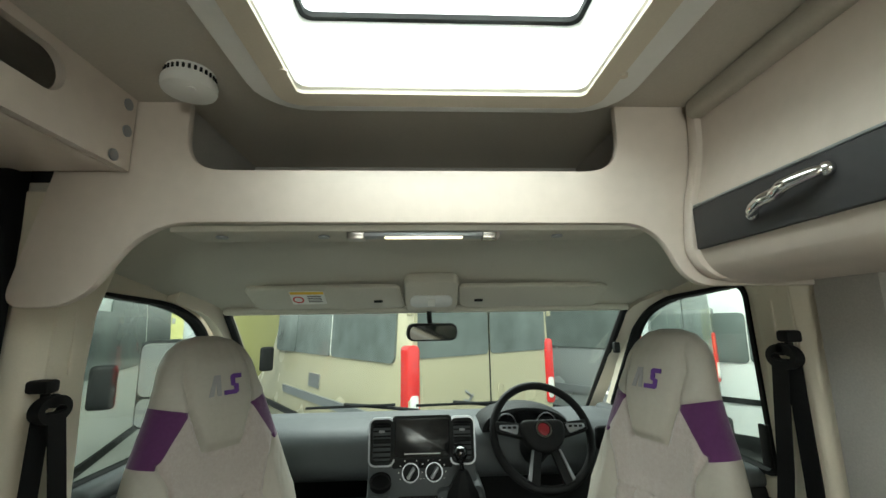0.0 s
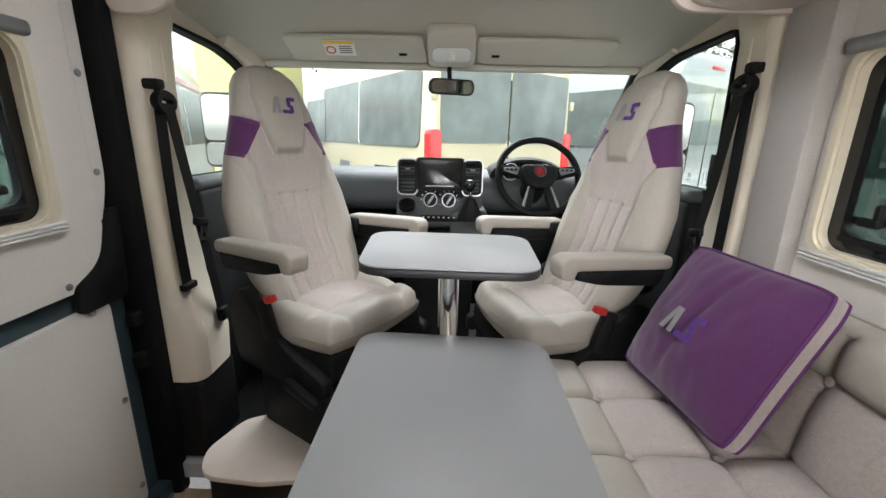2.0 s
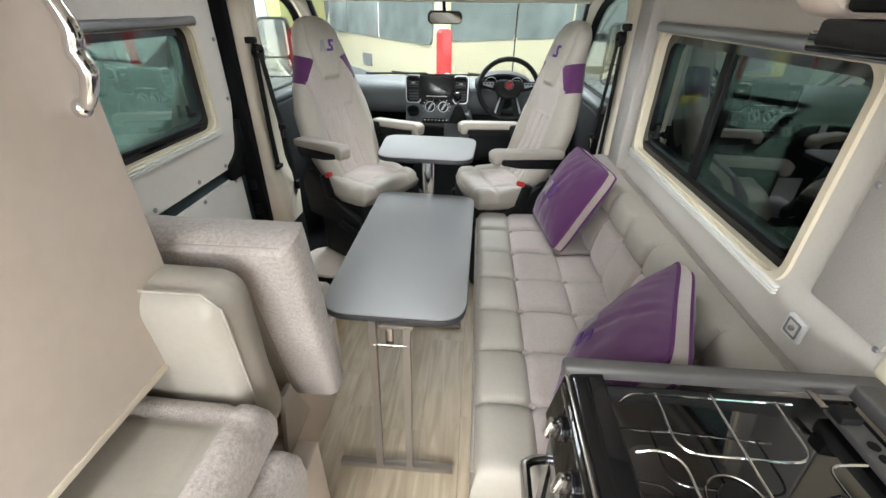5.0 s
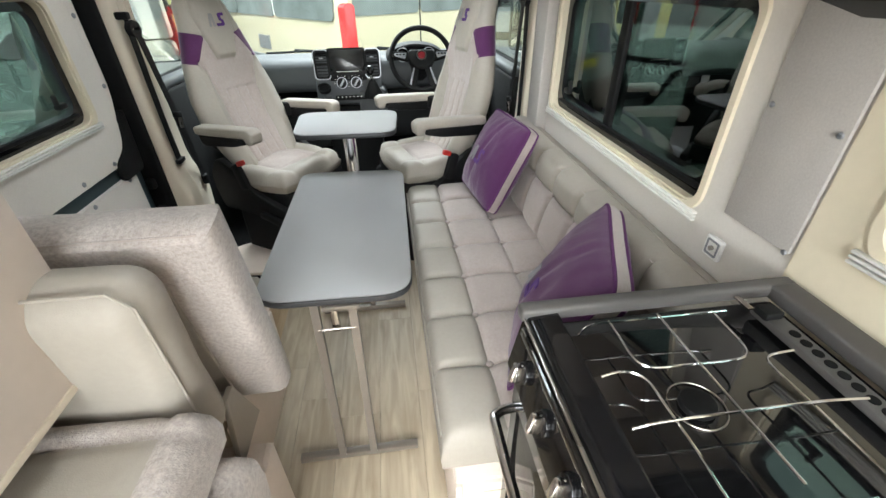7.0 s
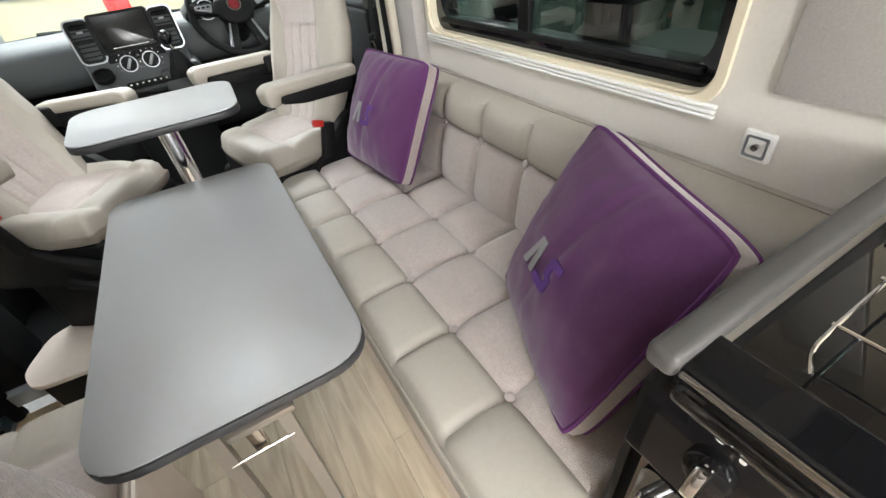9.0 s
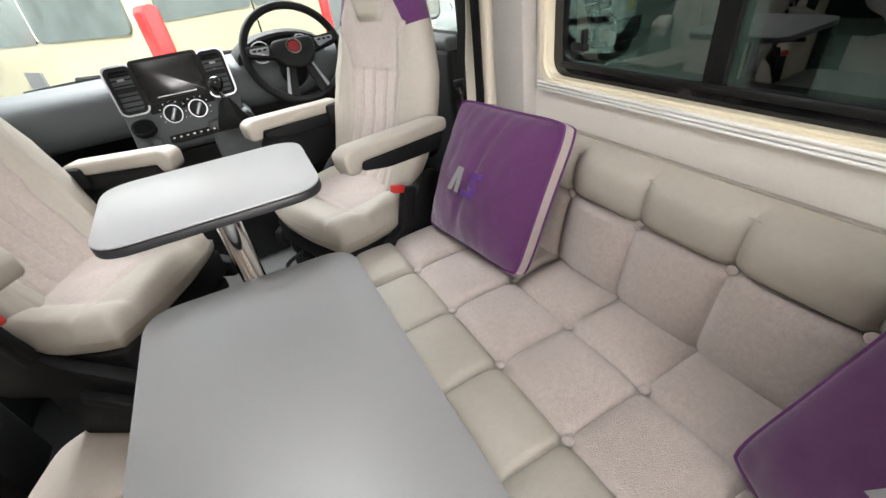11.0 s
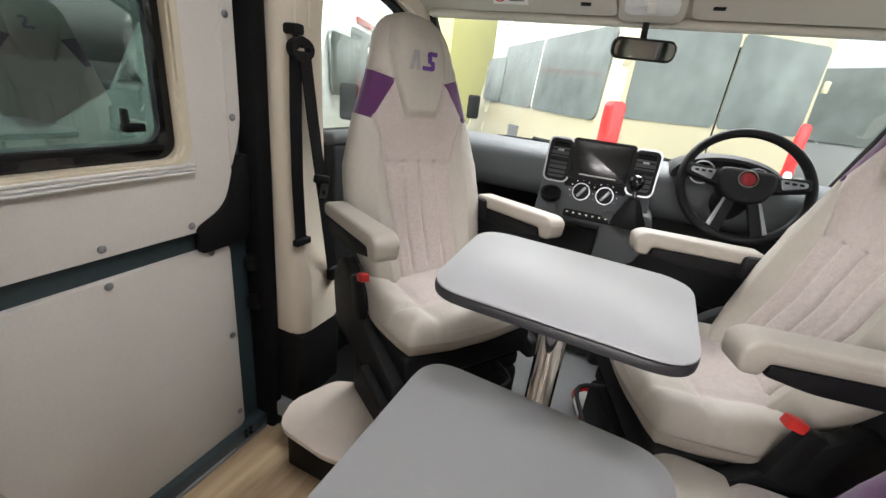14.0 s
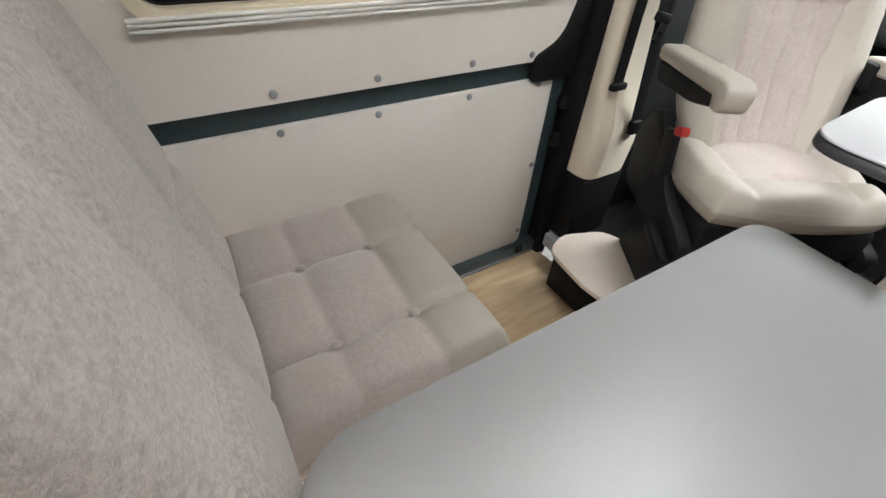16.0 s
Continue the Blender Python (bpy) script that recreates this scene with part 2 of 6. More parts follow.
def thing(name, label, category, m=None, group="", kind=""):
    ob = new(name)
    ob.empty_display_size = 0.05
    if m is not None:
        ob.matrix_basis = lift(m)
    return tagged(ob, label, category, group, kind)


def xf(bm, m):
    bmesh.ops.transform(bm, matrix=m, verts=bm.verts[:])
    return bm


def join(*bms):
    """One bmesh out of several."""
    out, me = bmesh.new(), bpy.data.meshes.new("tmp")
    for b in bms:
        b.to_mesh(me)
        out.from_mesh(me)
        b.free()
    bpy.data.meshes.remove(me)
    return out


def rbox(c, s, b=0.005, seg=2, m=None):
    bm = bmesh.new()
    bmesh.ops.create_cube(bm, size=1)
    for v in bm.verts:
        v.co = Vector((v.co.x * s[0], v.co.y * s[1], v.co.z * s[2]))
    if b:
        bmesh.ops.bevel(bm, geom=bm.edges[:], offset=min(b, 0.49 * min(s)), segments=seg, profile=0.5, affect="EDGES")
    xf(bm, Matrix.Translation(c))
    return xf(bm, m) if m else bm


def rrect(x0, y0, x1, y1, r, n=6):
    pts = []
    for cx, cy, a in ((x1 - r, y1 - r, 0), (x0 + r, y1 - r, 90), (x0 + r, y0 + r, 180), (x1 - r, y0 + r, 270)):
        for k in range(n + 1):
            t = radians(a + 90 * k / n)
            pts.append((cx + r * math.cos(t), cy + r * math.sin(t)))
    return pts


def round_poly(pts, r, n=5):
    """A polygon with its corners rounded; r one radius or one for each corner."""
    out, k = [], len(pts)
    for i in range(k):
        p, a, b = Vector(pts[i]), Vector(pts[i - 1]), Vector(pts[(i + 1) % k])
        rr = r[i] if isinstance(r, (list, tuple)) else r
        if rr <= 0:
            out.append(tuple(p)); continue
        da, db = (a - p), (b - p)
        d = min(rr, da.length * 0.49, db.length * 0.49)
        s, e = p + da.normalized() * d, p + db.normalized() * d
        for q in range(n + 1):
            t = q / n
            out.append(tuple(s * (1 - t) ** 2 + p * 2 * t * (1 - t) + e * t * t))
    return out


def slab(pts, z0, z1, b=0.0, m=None, seg=2):
    """A flat outline given thickness, with bevelled rims."""
    bm = bmesh.new()
    vs = [bm.verts.new((x, y, z0)) for x, y in pts]
    f = bm.faces.new(vs)
    r = bmesh.ops.extrude_face_region(bm, geom=[f])
    top = [v for v in r["geom"] if isinstance(v, bmesh.types.BMVert)]
    bmesh.ops.translate(bm, verts=top, vec=(0, 0, z1 - z0))
    if b:
        rim = [e for e in bm.edges if abs(e.verts[0].co.z - e.verts[1].co.z) < 1e-7]
        bmesh.ops.bevel(bm, geom=rim, offset=b, segments=seg, profile=0.5, affect="EDGES")
    return xf(bm, m) if m else bm


def ring(outer, inner, z0, z1, m=None):
    """A plate between two outlines of the same number of points."""
    bm, n = bmesh.new(), len(outer)
    rows = [[bm.verts.new((x, y, z)) for x, y in o] for o, z in ((outer, z0), (inner, z0), (inner, z1), (outer, z1))]
    for k in range(4):
        a, c = rows[k], rows[(k + 1) % 4]
        for i in range(n):
            j = (i + 1) % n
            bm.faces.new((a[i], a[j], c[j], c[i]))
    return xf(bm, m) if m else bm


def grow(pts, box):
    """Points of an inner outline pushed out onto a rectangle round it, its corners kept."""
    x0, y0, x1, y1 = box
    cx, cy = sum(p[0] for p in pts) / len(pts), sum(p[1] for p in pts) / len(pts)
    out = []
    for x, y in pts:
        dx, dy = x - cx, y - cy
        k = min(((x1 if dx > 0 else x0) - cx) / dx if abs(dx) > 1e-9 else 1e9, ((y1 if dy > 0 else y0) - cy) / dy if abs(dy) > 1e-9 else 1e9)
        out.append([cx + dx * k, cy + dy * k])
    for gx, gy in ((x0, y0), (x1, y0), (x1, y1), (x0, y1)):
        i = min(range(len(out)), key=lambda q: (out[q][0] - gx) ** 2 + (out[q][1] - gy) ** 2)
        out[i] = [gx, gy]
    return out


def loft(rings, close=True, caps=True):
    bm = bmesh.new()
    rows = [[bm.verts.new(p) for p in r] for r in rings]
    n = len(rows[0])
    for a, c in zip(rows, rows[1:]):
        for i in range(n if close else n - 1):
            j = (i + 1) % n
            bm.faces.new((a[i], a[j], c[j], c[i]))
    if caps and close:
        bm.faces.new(rows[0]); bm.faces.new(rows[-1])
    return bm


def tube(path, r, n=8, close=False):
    """A round bar along a path; r one radius or one for each point."""
    P = [Vector(p) for p in path]
    rings, up = [], None
    for i, p in enumerate(P):
        a, c = (P[i - 1] if (i or close) else P[0]), (P[(i + 1) % len(P)] if (i < len(P) - 1 or close) else P[-1])
        d = (c - a).normalized()
        if up is None:
            up = d.orthogonal().normalized()
        up = (up - d * up.dot(d)).normalized()
        side = d.cross(up)
        rr = r[i] if isinstance(r, (list, tuple)) else r
        rings.append([p + (up * math.cos(q * math.tau / n) + side * math.sin(q * math.tau / n)) * rr for q in range(n)])
    if close:
        rings.append(rings[0])
        bm = loft(rings[:-1], True, False)
        bm.verts.ensure_lookup_table()
        k = len(P)
        for q in range(n):
            j = (q + 1) % n
            bm.faces.new((bm.verts[(k - 1) * n + q], bm.verts[(k - 1) * n + j], bm.verts[j], bm.verts[q]))
        return bm
    return loft(rings)


def smooth_path(pts, n=6):
    """Catmull-Rom through the points."""
    P = [Vector(p) for p in pts]
    P = [P[0] * 2 - P[1]] + P + [P[-1] * 2 - P[-2]]
    out = []
    for i in range(1, len(P) - 2):
        a, b, c, d = P[i - 1:i + 3]
        for k in range(n):
            t = k / n
            out.append(0.5 * (2 * b + (c - a) * t + (2 * a - 5 * b + 4 * c - d) * t * t + (3 * b - a - 3 * c + d) * t ** 3))
    return out + [P[-2]]


def cyl(c, r, h, n=20, b=0.0, m=None):
    return slab([(c[0] + r * math.cos(k * math.tau / n), c[1] + r * math.sin(k * math.tau / n)) for k in range(n)], c[2], c[2] + h, b, m)


def strap(path, w, t, side):
    """A flat band along a path; side: the way of its width."""
    s = Vector(side).normalized()
    P = [Vector(p) for p in path]
    rings = []
    for i, p in enumerate(P):
        d = (P[min(i + 1, len(P) - 1)] - P[max(i - 1, 0)]).normalized()
        q = d.cross(s).normalized()
        rings.append([p + s * w / 2 + q * t / 2, p - s * w / 2 + q * t / 2, p - s * w / 2 - q * t / 2, p + s * w / 2 - q * t / 2])
    return loft(rings)


def lerp(tab, x):
    for (a, u), (b, v) in zip(tab, tab[1:]):
        if x <= b:
            k = max(0.0, (x - a) / (b - a))
            return u + (v - u) * k
    return tab[-1][1]


def mound(w, d, h, su, sv, r=0.035, groove=0.010, puff=0.008, pick=None, step=0.0125, tufts=()):
    """A sewn cushion w x d x h with seams at su (across) and sv (along), rounded rims; pick(u, v) gives the material slot."""
    bm = bmesh.new()
    nu, nv = max(8, round(w / step)), max(8, round(d / step))
    eu, ev = [0, *su, w], [0, *sv, d]

    def top(u, v):
        e = min(u, w - u, v, d - v)
        z = h - (r - math.sqrt(max(0, r * r - (r - e) ** 2)) if e < r else 0)
        du = min([abs(u - s) for s in su] or [1]); dv = min([abs(v - s) for s in sv] or [1])
        z -= groove * max(math.exp(-(du / 0.007) ** 2), math.exp(-(dv / 0.007) ** 2))
        for a, b in zip(eu, eu[1:]):
            if a <= u <= b:
                for c, f in zip(ev, ev[1:]):
                    if c <= v <= f:
                        z += puff * max(0.0, math.sin(math.pi * (u - a) / (b - a)) * math.sin(math.pi * (v - c) / (f - c))) ** 0.6
                        break
                break
        for tu, tv in tufts:
            z -= 0.010 * math.exp(-((u - tu) ** 2 + (v - tv) ** 2) / 0.0005)
        return z + 0.0025 * noise.noise(Vector((u * 9, v * 9, h * 7)))

    V = [[bm.verts.new((u * w / nu, v * d / nv, top(u * w / nu, v * d / nv))) for v in range(nv + 1)] for u in range(nu + 1)]
    for u in range(nu):
        for v in range(nv):
            f = bm.faces.new((V[u][v], V[u + 1][v], V[u + 1][v + 1], V[u][v + 1]))
            if pick:
                f.material_index = pick((u + 0.5) * w / nu, (v + 0.5) * d / nv)
    rim = [V[u][0] for u in range(nu)] + [V[nu][v] for v in range(nv)] + [V[u][nv] for u in range(nu, 0, -1)] + [V[0][v] for v in range(nv, 0, -1)]
    last = rim
    for k, (zz, out) in enumerate(((h - r - 0.02, 0.004), (h * 0.45, 0.007), (0.02, 0.003), (0.0, -0.01))):
        row = []
        for q in rim:
            ox = (-1 if q.co.x < 1e-6 else 1 if q.co.x > w - 1e-6 else 0) * out
            oy = (-1 if q.co.y < 1e-6 else 1 if q.co.y > d - 1e-6 else 0) * out
            row.append(bm.verts.new((q.co.x + ox, q.co.y + oy, zz)))
        for i in range(len(rim)):
            j = (i + 1) % len(rim)
            f = bm.faces.new((last[i], last[j], row[j], row[i]))
            if pick:
                f.material_index = pick(min(max(rim[i].co.x, 1e-3), w - 1e-3), min(max(rim[i].co.y, 1e-3), d - 1e-3))
        last = row
    bm.faces.new(last)
    return bm


def dot(r=0.010, h=0.5):
    bm = bmesh.new()
    bmesh.ops.create_uvsphere(bm, u_segments=12, v_segments=6, radius=r)
    return xf(bm, Matrix.Diagonal((1, 1, h, 1)))


def share(name, me, parent, m):
    ob = new(name, me)
    ob.parent, ob.matrix_basis = parent, lift(m)
    return ob


A_SHAPE = [(-0.5, -0.5), (-0.16, 0.5), (0.16, 0.5), (0.16, -0.5), (-0.06, -0.5), (-0.06, 0.18), (-0.26, -0.5)]
S_SHAPE = [(-0.42, -0.5), (0.20, -0.5), (0.32, -0.40), (0.32, -0.02), (0.16, 0.02), (0.16, 0.28), (0.5, 0.28), (0.5, 0.5), (0.06, 0.5), (-0.06, 0.4), (-0.06, -0.06), (0.1, -0.12), (0.1, -0.28), (-0.42, -0.28)]


def emblem(parent, m, size):
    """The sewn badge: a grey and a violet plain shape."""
    part("badge", slab([(x * size * 0.62 - size * 0.25, y * size * 0.62) for x, y in A_SHAPE], 0, 0.002, 0, m), SILVER, parent, "silver-grey sewn badge shape")
    part("badge", slab([(x * size * 0.66 + size * 0.22, y * size * 0.62) for x, y in S_SHAPE], 0, 0.003, 0, m), VIOLET, parent, "violet sewn badge shape")


# ---- setting: ground, floor, shell ----
GZ = -0.62          # ground outside
ZC = 1.87           # ceiling
part("ground", slab([(-60, -60), (60, -60), (60, 60), (-60, 60)], GZ - 0.2, GZ), GROUND)
tagged(bpy.data.objects["ground"], "grey asphalt yard under the parked vans", "ground", kind="structure")

floor = tagged(part("floor", slab([(-1.0, -2.55), (0.96, -2.55), (0.96, 1.26), (-0.33, 1.26), (-0.33, 0.49), (-1.0, 0.49)], -0.06, -0.004), BLACK), "pale oak-effect vinyl plank floor of the camper", "floor", kind="structure")
cab_floor = tagged(part("cab_floor", slab([(-1.0, 1.262), (0.96, 1.262), (0.96, 2.85), (-1.0, 2.85)], -0.06, -0.002), CABFLOOR), "grey ribbed rubber mat on the cab floor", "floor", kind="structure")
_rib = slab(rrect(-0.055, -0.02, 0.055, 0.02, 0.012, 3), 0, 0.006, 0.002)
_rib_me = bpy.data.meshes.new("mat_rib"); _rib.to_mesh(_rib_me); _rib.free(); _rib_me.materials.append(CABFLOOR)
for i in range(5):
    for j in range(6):
        share("mat_rib", _rib_me, cab_floor, pose(-0.30 + 0.15 * i, 1.32 + 0.09 * j, -0.002))


def panel(name, label, category, bms, material, kind="structure"):
    return tagged(part(name, join(*bms) if len(bms) > 1 else bms[0], material), label, category, kind=kind)


# side walls: the lining, with the window openings through them
def holed(u0, v0, u1, v1, hole, r, d0, d1):
    inner = rrect(*hole, r)
    return ring(grow(inner, (u0, v0, u1, v1)), inner, d0, d1, YZ)


WR = 0.938
WIN_R = (0.046, 0.862, 1.094, 1.318)
panel("wall_right", "pale grey vinyl side wall lining beside the sofa", "wall",
      [holed(-0.225, 0.0, 1.28, 1.46, WIN_R, 0.05, WR, WR + 0.055)], CLADDING)
panel("wall_right_upper", "pale vinyl wall lining above the window", "wall", [rbox((0.966, -0.635, 1.67), (0.055, 3.83, 0.398), 0)], CLADDING)
WIN_K = (-0.98, 0.975, -0.335, 1.33)
panel("wall_kitchen", "cream moulded window surround beside the hob", "wall",
      [holed(-1.25, 0.0, -0.228, 1.46, WIN_K, 0.05, WR - 0.004, WR + 0.055)], CREAM)
panel("wall_rear_right", "pale lined wall at the rear of the camper", "wall", [rbox((0.966, -1.90, 0.73), (0.055, 1.296, 1.46), 0)], CLADDING)
panel("wall_rear_left", "pale lined wall behind the wardrobe", "wall", [rbox((-1.012, -1.30, 0.925), (0.055, 2.50, 1.86), 0)], CLADDING)
# rear doors, assumed and never in view; their two openings hold the fill lamps
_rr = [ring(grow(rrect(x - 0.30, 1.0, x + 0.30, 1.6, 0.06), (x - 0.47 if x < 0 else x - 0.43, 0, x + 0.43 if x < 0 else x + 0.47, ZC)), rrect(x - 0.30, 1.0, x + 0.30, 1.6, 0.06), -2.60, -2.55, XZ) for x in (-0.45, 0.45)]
panel("wall_rear", "assumed pale rear doors, unseen, with two openings for fill light", "wall", _rr, CLADDING)

# ceiling with the rooflight opening, and its ridge
_hole = rrect(-0.31, 0.52, 0.34, 1.175, 0.03)
ceiling = panel("ceiling", "warm grey lined ceiling with a rooflight opening", "ceiling",
      [ring(grow(_hole, (-1.04, -2.6, 0.99, 1.85)), _hole, ZC, ZC + 0.04)], CEIL)
panel("ceiling_trim", "rounded ceiling edge trim above the lockers", "trim",
      [rbox((0.632, -0.6, ZC - 0.022), (0.05, 3.7, 0.05), 0.018, 3)], CEIL)

# outer skin and bonnet, which close the shell
panel("roof_skin", "champagne painted van roof", "roof", [ring(grow(rrect(-0.335, 0.50, 0.365, 1.20, 0.03), (-1.07, -2.65, 1.02, 1.95)), rrect(-0.335, 0.50, 0.365, 1.20, 0.03), ZC + 0.06, ZC + 0.10)], BODYCHAMP)
for sx in (-1, 1):
    panel("body_side", "champagne painted van side", "wall", [rbox((sx * 1.04 - 0.025, -0.60, 0.17), (0.03, 4.0, 1.25), 0.01), rbox((sx * 1.04 - 0.025, -0.60, 1.66), (0.03, 4.0, 0.56), 0.01)], BODYCHAMP)
panel("bonnet", "champagne sloping van bonnet", "bonnet", [loft([[Vector((x, y, z)) for x in (-0.9, -0.5, 0, 0.5, 0.9)] + [Vector((x, y, -0.3)) for x in (0.9, 0.5, 0, -0.5, -0.9)] for y, z in ((2.93, 0.86), (3.12, 0.80), (3.3, 0.66), (3.4, 0.4))])], BODYCHAMP)


# ---- windows ----
def side_window(name, x, s, hole, label, split=0.55, tint=None):
    """Framed acrylic window in a side wall; s: the outward side."""
    w = thing(name, label, "window", kind="structure")
    y0, z0, y1, z1 = hole
    inner = rrect(y0 + 0.004, z0 + 0.004, y1 - 0.004, z1 - 0.004, 0.05)
    lip = rrect(y0 - 0.014, z0 - 0.014, y1 + 0.014, z1 + 0.014, 0.06)
    part("reveal", ring(lip, inner, min(x - s * 0.010, x + s * 0.004), max(x - s * 0.010, x + s * 0.004), YZ), CREAM, w, "cream moulded window reveal")
    part("reveal", ring(rrect(y0 + 0.002, z0 + 0.002, y1 - 0.002, z1 - 0.002, 0.05), rrect(y0 + 0.009, z0 + 0.009, y1 - 0.009, z1 - 0.009, 0.045), min(x, x + s * 0.024), max(x, x + s * 0.024), YZ), CREAM, w, "cream moulded window reveal")
    part("seal", ring(rrect(y0 - 0.01, z0 - 0.01, y1 + 0.01, z1 + 0.01, 0.06), rrect(y0 + 0.040, z0 + 0.048, y1 - 0.040, z1 - 0.036, 0.045), min(x + s * 0.025, x + s * 0.046), max(x + s * 0.025, x + s * 0.046), YZ), BLACKGLOSS, w, "glossy black window border")
    part("pane", rbox((x + s * 0.052, (y0 + y1) / 2, (z0 + z1) / 2), (0.004, y1 - y0 + 0.02, z1 - z0 + 0.02), 0), tint or GL_TINT, w, "dark tinted acrylic pane")
    ys = y0 + (y1 - y0) * split
    part("mullion", rbox((x + s * 0.036, ys, (z0 + z1) / 2), (0.018, 0.045, z1 - z0 - 0.05), 0.004), BLACK, w)
    part("slider_rail", rbox((x + s * 0.024, (y0 + y1) / 2, z0 + 0.040), (0.02, y1 - y0 - 0.09, 0.014), 0.004), BLACK, w)
    part("sill_rail", join(*[rbox((x - s * 0.012, (y0 + y1) / 2, z0 - 0.004 - 0.009 * k), (0.012, y1 - y0 + 0.03, 0.006), 0.002) for k in range(3)]), WHITE, w, "ribbed white blind rail")
    part("blind_cassette", rbox((x - s * 0.010, (y0 + y1) / 2, z1 + 0.012), (0.028, y1 - y0 + 0.05, 0.034), 0.012, 3), TRIM, w, "satin blind cassette")
    part("catch", join(rbox((x + s * 0.030, y1 - 0.10, z0 + 0.085), (0.022, 0.05, 0.02), 0.006), rbox((x + s * 0.030, y1 - 0.115, z0 + 0.105), (0.016, 0.016, 0.045), 0.006)), BLACK, w)
    for k in w.children:
        if k.name.startswith("pane"):
            k.visible_shadow = False
    return w


side_window("window_1", WR, 1, WIN_R, "sliding tinted window in a cream frame above the sofa")
side_window("window_2", WR - 0.004, 1, WIN_K, "tinted window in a cream surround beside the hob", 0.55, GL_SIDE)

# fabric-lined column between window and cab
panel("wall_column", "grey felt-lined column beside the seat belt", "wall", [rbox((0.915, 1.205, 0.98), (0.055, 0.15, 1.0), 0.01)], CARPET)

# rooflight
rl = thing("rooflight", "white framed rooflight in the ceiling", "rooflight", kind="structure")
part("frame", ring(rrect(-0.395, 0.42, 0.435, 1.248, 0.11), rrect(-0.307, 0.523, 0.337, 1.172, 0.02, 6), ZC - 0.028, ZC - 0.001), WHITE, rl, "broad white rooflight surround")
part("inner_frame", ring(rrect(-0.345, 0.48, 0.375, 1.212, 0.05), rrect(-0.297, 0.533, 0.327, 1.162, 0.015), ZC - 0.036, ZC - 0.029), PILLAR, rl)
part("shaft", ring(rrect(-0.309, 0.521, 0.339, 1.174, 0.03), rrect(-0.297, 0.533, 0.327, 1.162, 0.025), ZC - 0.02, ZC + 0.16), WHITE, rl)
part("glazing_bar", ring(rrect(-0.299, 0.531, 0.329, 1.164, 0.03), rrect(-0.286, 0.545, 0.316, 1.150, 0.02), ZC + 0.135, ZC + 0.148), DASHDARK, rl)
o = part("pane", rbox((0.015, 0.847, ZC + 0.155), (0.64, 0.65, 0.006), 0), GL_OPAL, rl)
o.visible_shadow = False
for x, y in ((-0.30, 1.08), (0.375, 1.08)):
    part("screw_cap", cyl((x, y, ZC - 0.040), 0.008, 0.006, 12), PILLAR, rl)

# ---- overcab beam with its open shelf ----
BY = 1.268
_beam = [(-0.84, 1.88), (-0.868, 1.69), (-0.935, 1.405), (-0.775, 1.405), (-0.65, 1.587), (0.515, 1.580), (0.585, 1.435), (0.96, 1.435), (0.96, 1.88)]
_cut = [(0.445, 1.88), (0.445, 1.706), (-0.578, 1.708), (-0.578, 1.88)]
_out = round_poly(_beam + _cut, [0, 0, 0.05, 0.08, 0.10, 0.10, 0.06, 0.03, 0, 0.0, 0.10, 0.10, 0.0], 7)
beam = thing("overcab_beam", "pale laminate overcab beam with an open storage shelf", "beam", kind="structure")
part("fascia", slab(_out, BY, BY + 0.022, 0.004, XZ), FACING, beam)
part("shelf_floor", rbox((-0.045, BY + 0.22, 1.693), (1.02, 0.40, 0.016), 0), CARPET, beam)
part("shelf_back", rbox((-0.045, BY + 0.42, 1.78), (1.2, 0.02, 0.2), 0), CARPET, beam, "dark felt-lined shelf back")
for x in (-0.60, 0.51):
    part("shelf_end", rbox((x, BY + 0.22, 1.78), (0.02, 0.40, 0.18), 0), CARPET, beam)
for x, z in ((-0.18, 1.80), (0.10, 1.80), (0.0, 1.76), (-0.42, 1.76), (0.36, 1.76)):
    part("screw", cyl((x, z, BY + 0.404), 0.006, 0.006, 10, 0, XZ), STEEL, beam)
for x in (-0.51, -0.27, 0.30):
    part("screw_cap", cyl((x, BY + 0.060, 1.562), 0.014, 0.004, 12), TRIM, beam)
part("soffit", rbox((-0.045, BY + 0.085, 1.577), (1.13, 0.125, 0.014), 0.002), HEADLINER, beam)
lamp = thing("strip_lamp", "slim lit led strip lamp under the overcab beam", "lamp")
part("housing", rbox((-0.03, BY + 0.045, 1.5635), (0.36, 0.034, 0.012), 0.003), TRIM, lamp)
part("diffuser", rbox((-0.03, BY + 0.036, 1.557), (0.185, 0.012, 0.006), 0.002), LEDGLOW, lamp, "glowing warm white diffuser")
for x in (-0.19, 0.13):
    part("end_cap", rbox((x, BY + 0.042, 1.560), (0.04, 0.036, 0.016), 0.003), STEEL, lamp)

# smoke alarm
al = thing("smoke_alarm", "round white smoke alarm on the ceiling", "alarm")
al.matrix_basis = lift(pose(-0.515, 1.15, ZC - 0.045))
part("body", cyl((0, 0, 0), 0.053, 0.028, 32, 0.008), WHITE, al)
part("base", cyl((0, 0, 0.028), 0.046, 0.017, 32), WHITE, al)
for k in range(28):
    a = k * math.tau / 28
    part("vent_slot", rbox((0.0465 * math.cos(a), 0.0465 * math.sin(a), 0.034), (0.004, 0.004, 0.009), 0), DASHDARK, al)
part("test_button", cyl((0.015, -0.02, -0.003), 0.008, 0.004, 14), WHITE, al)

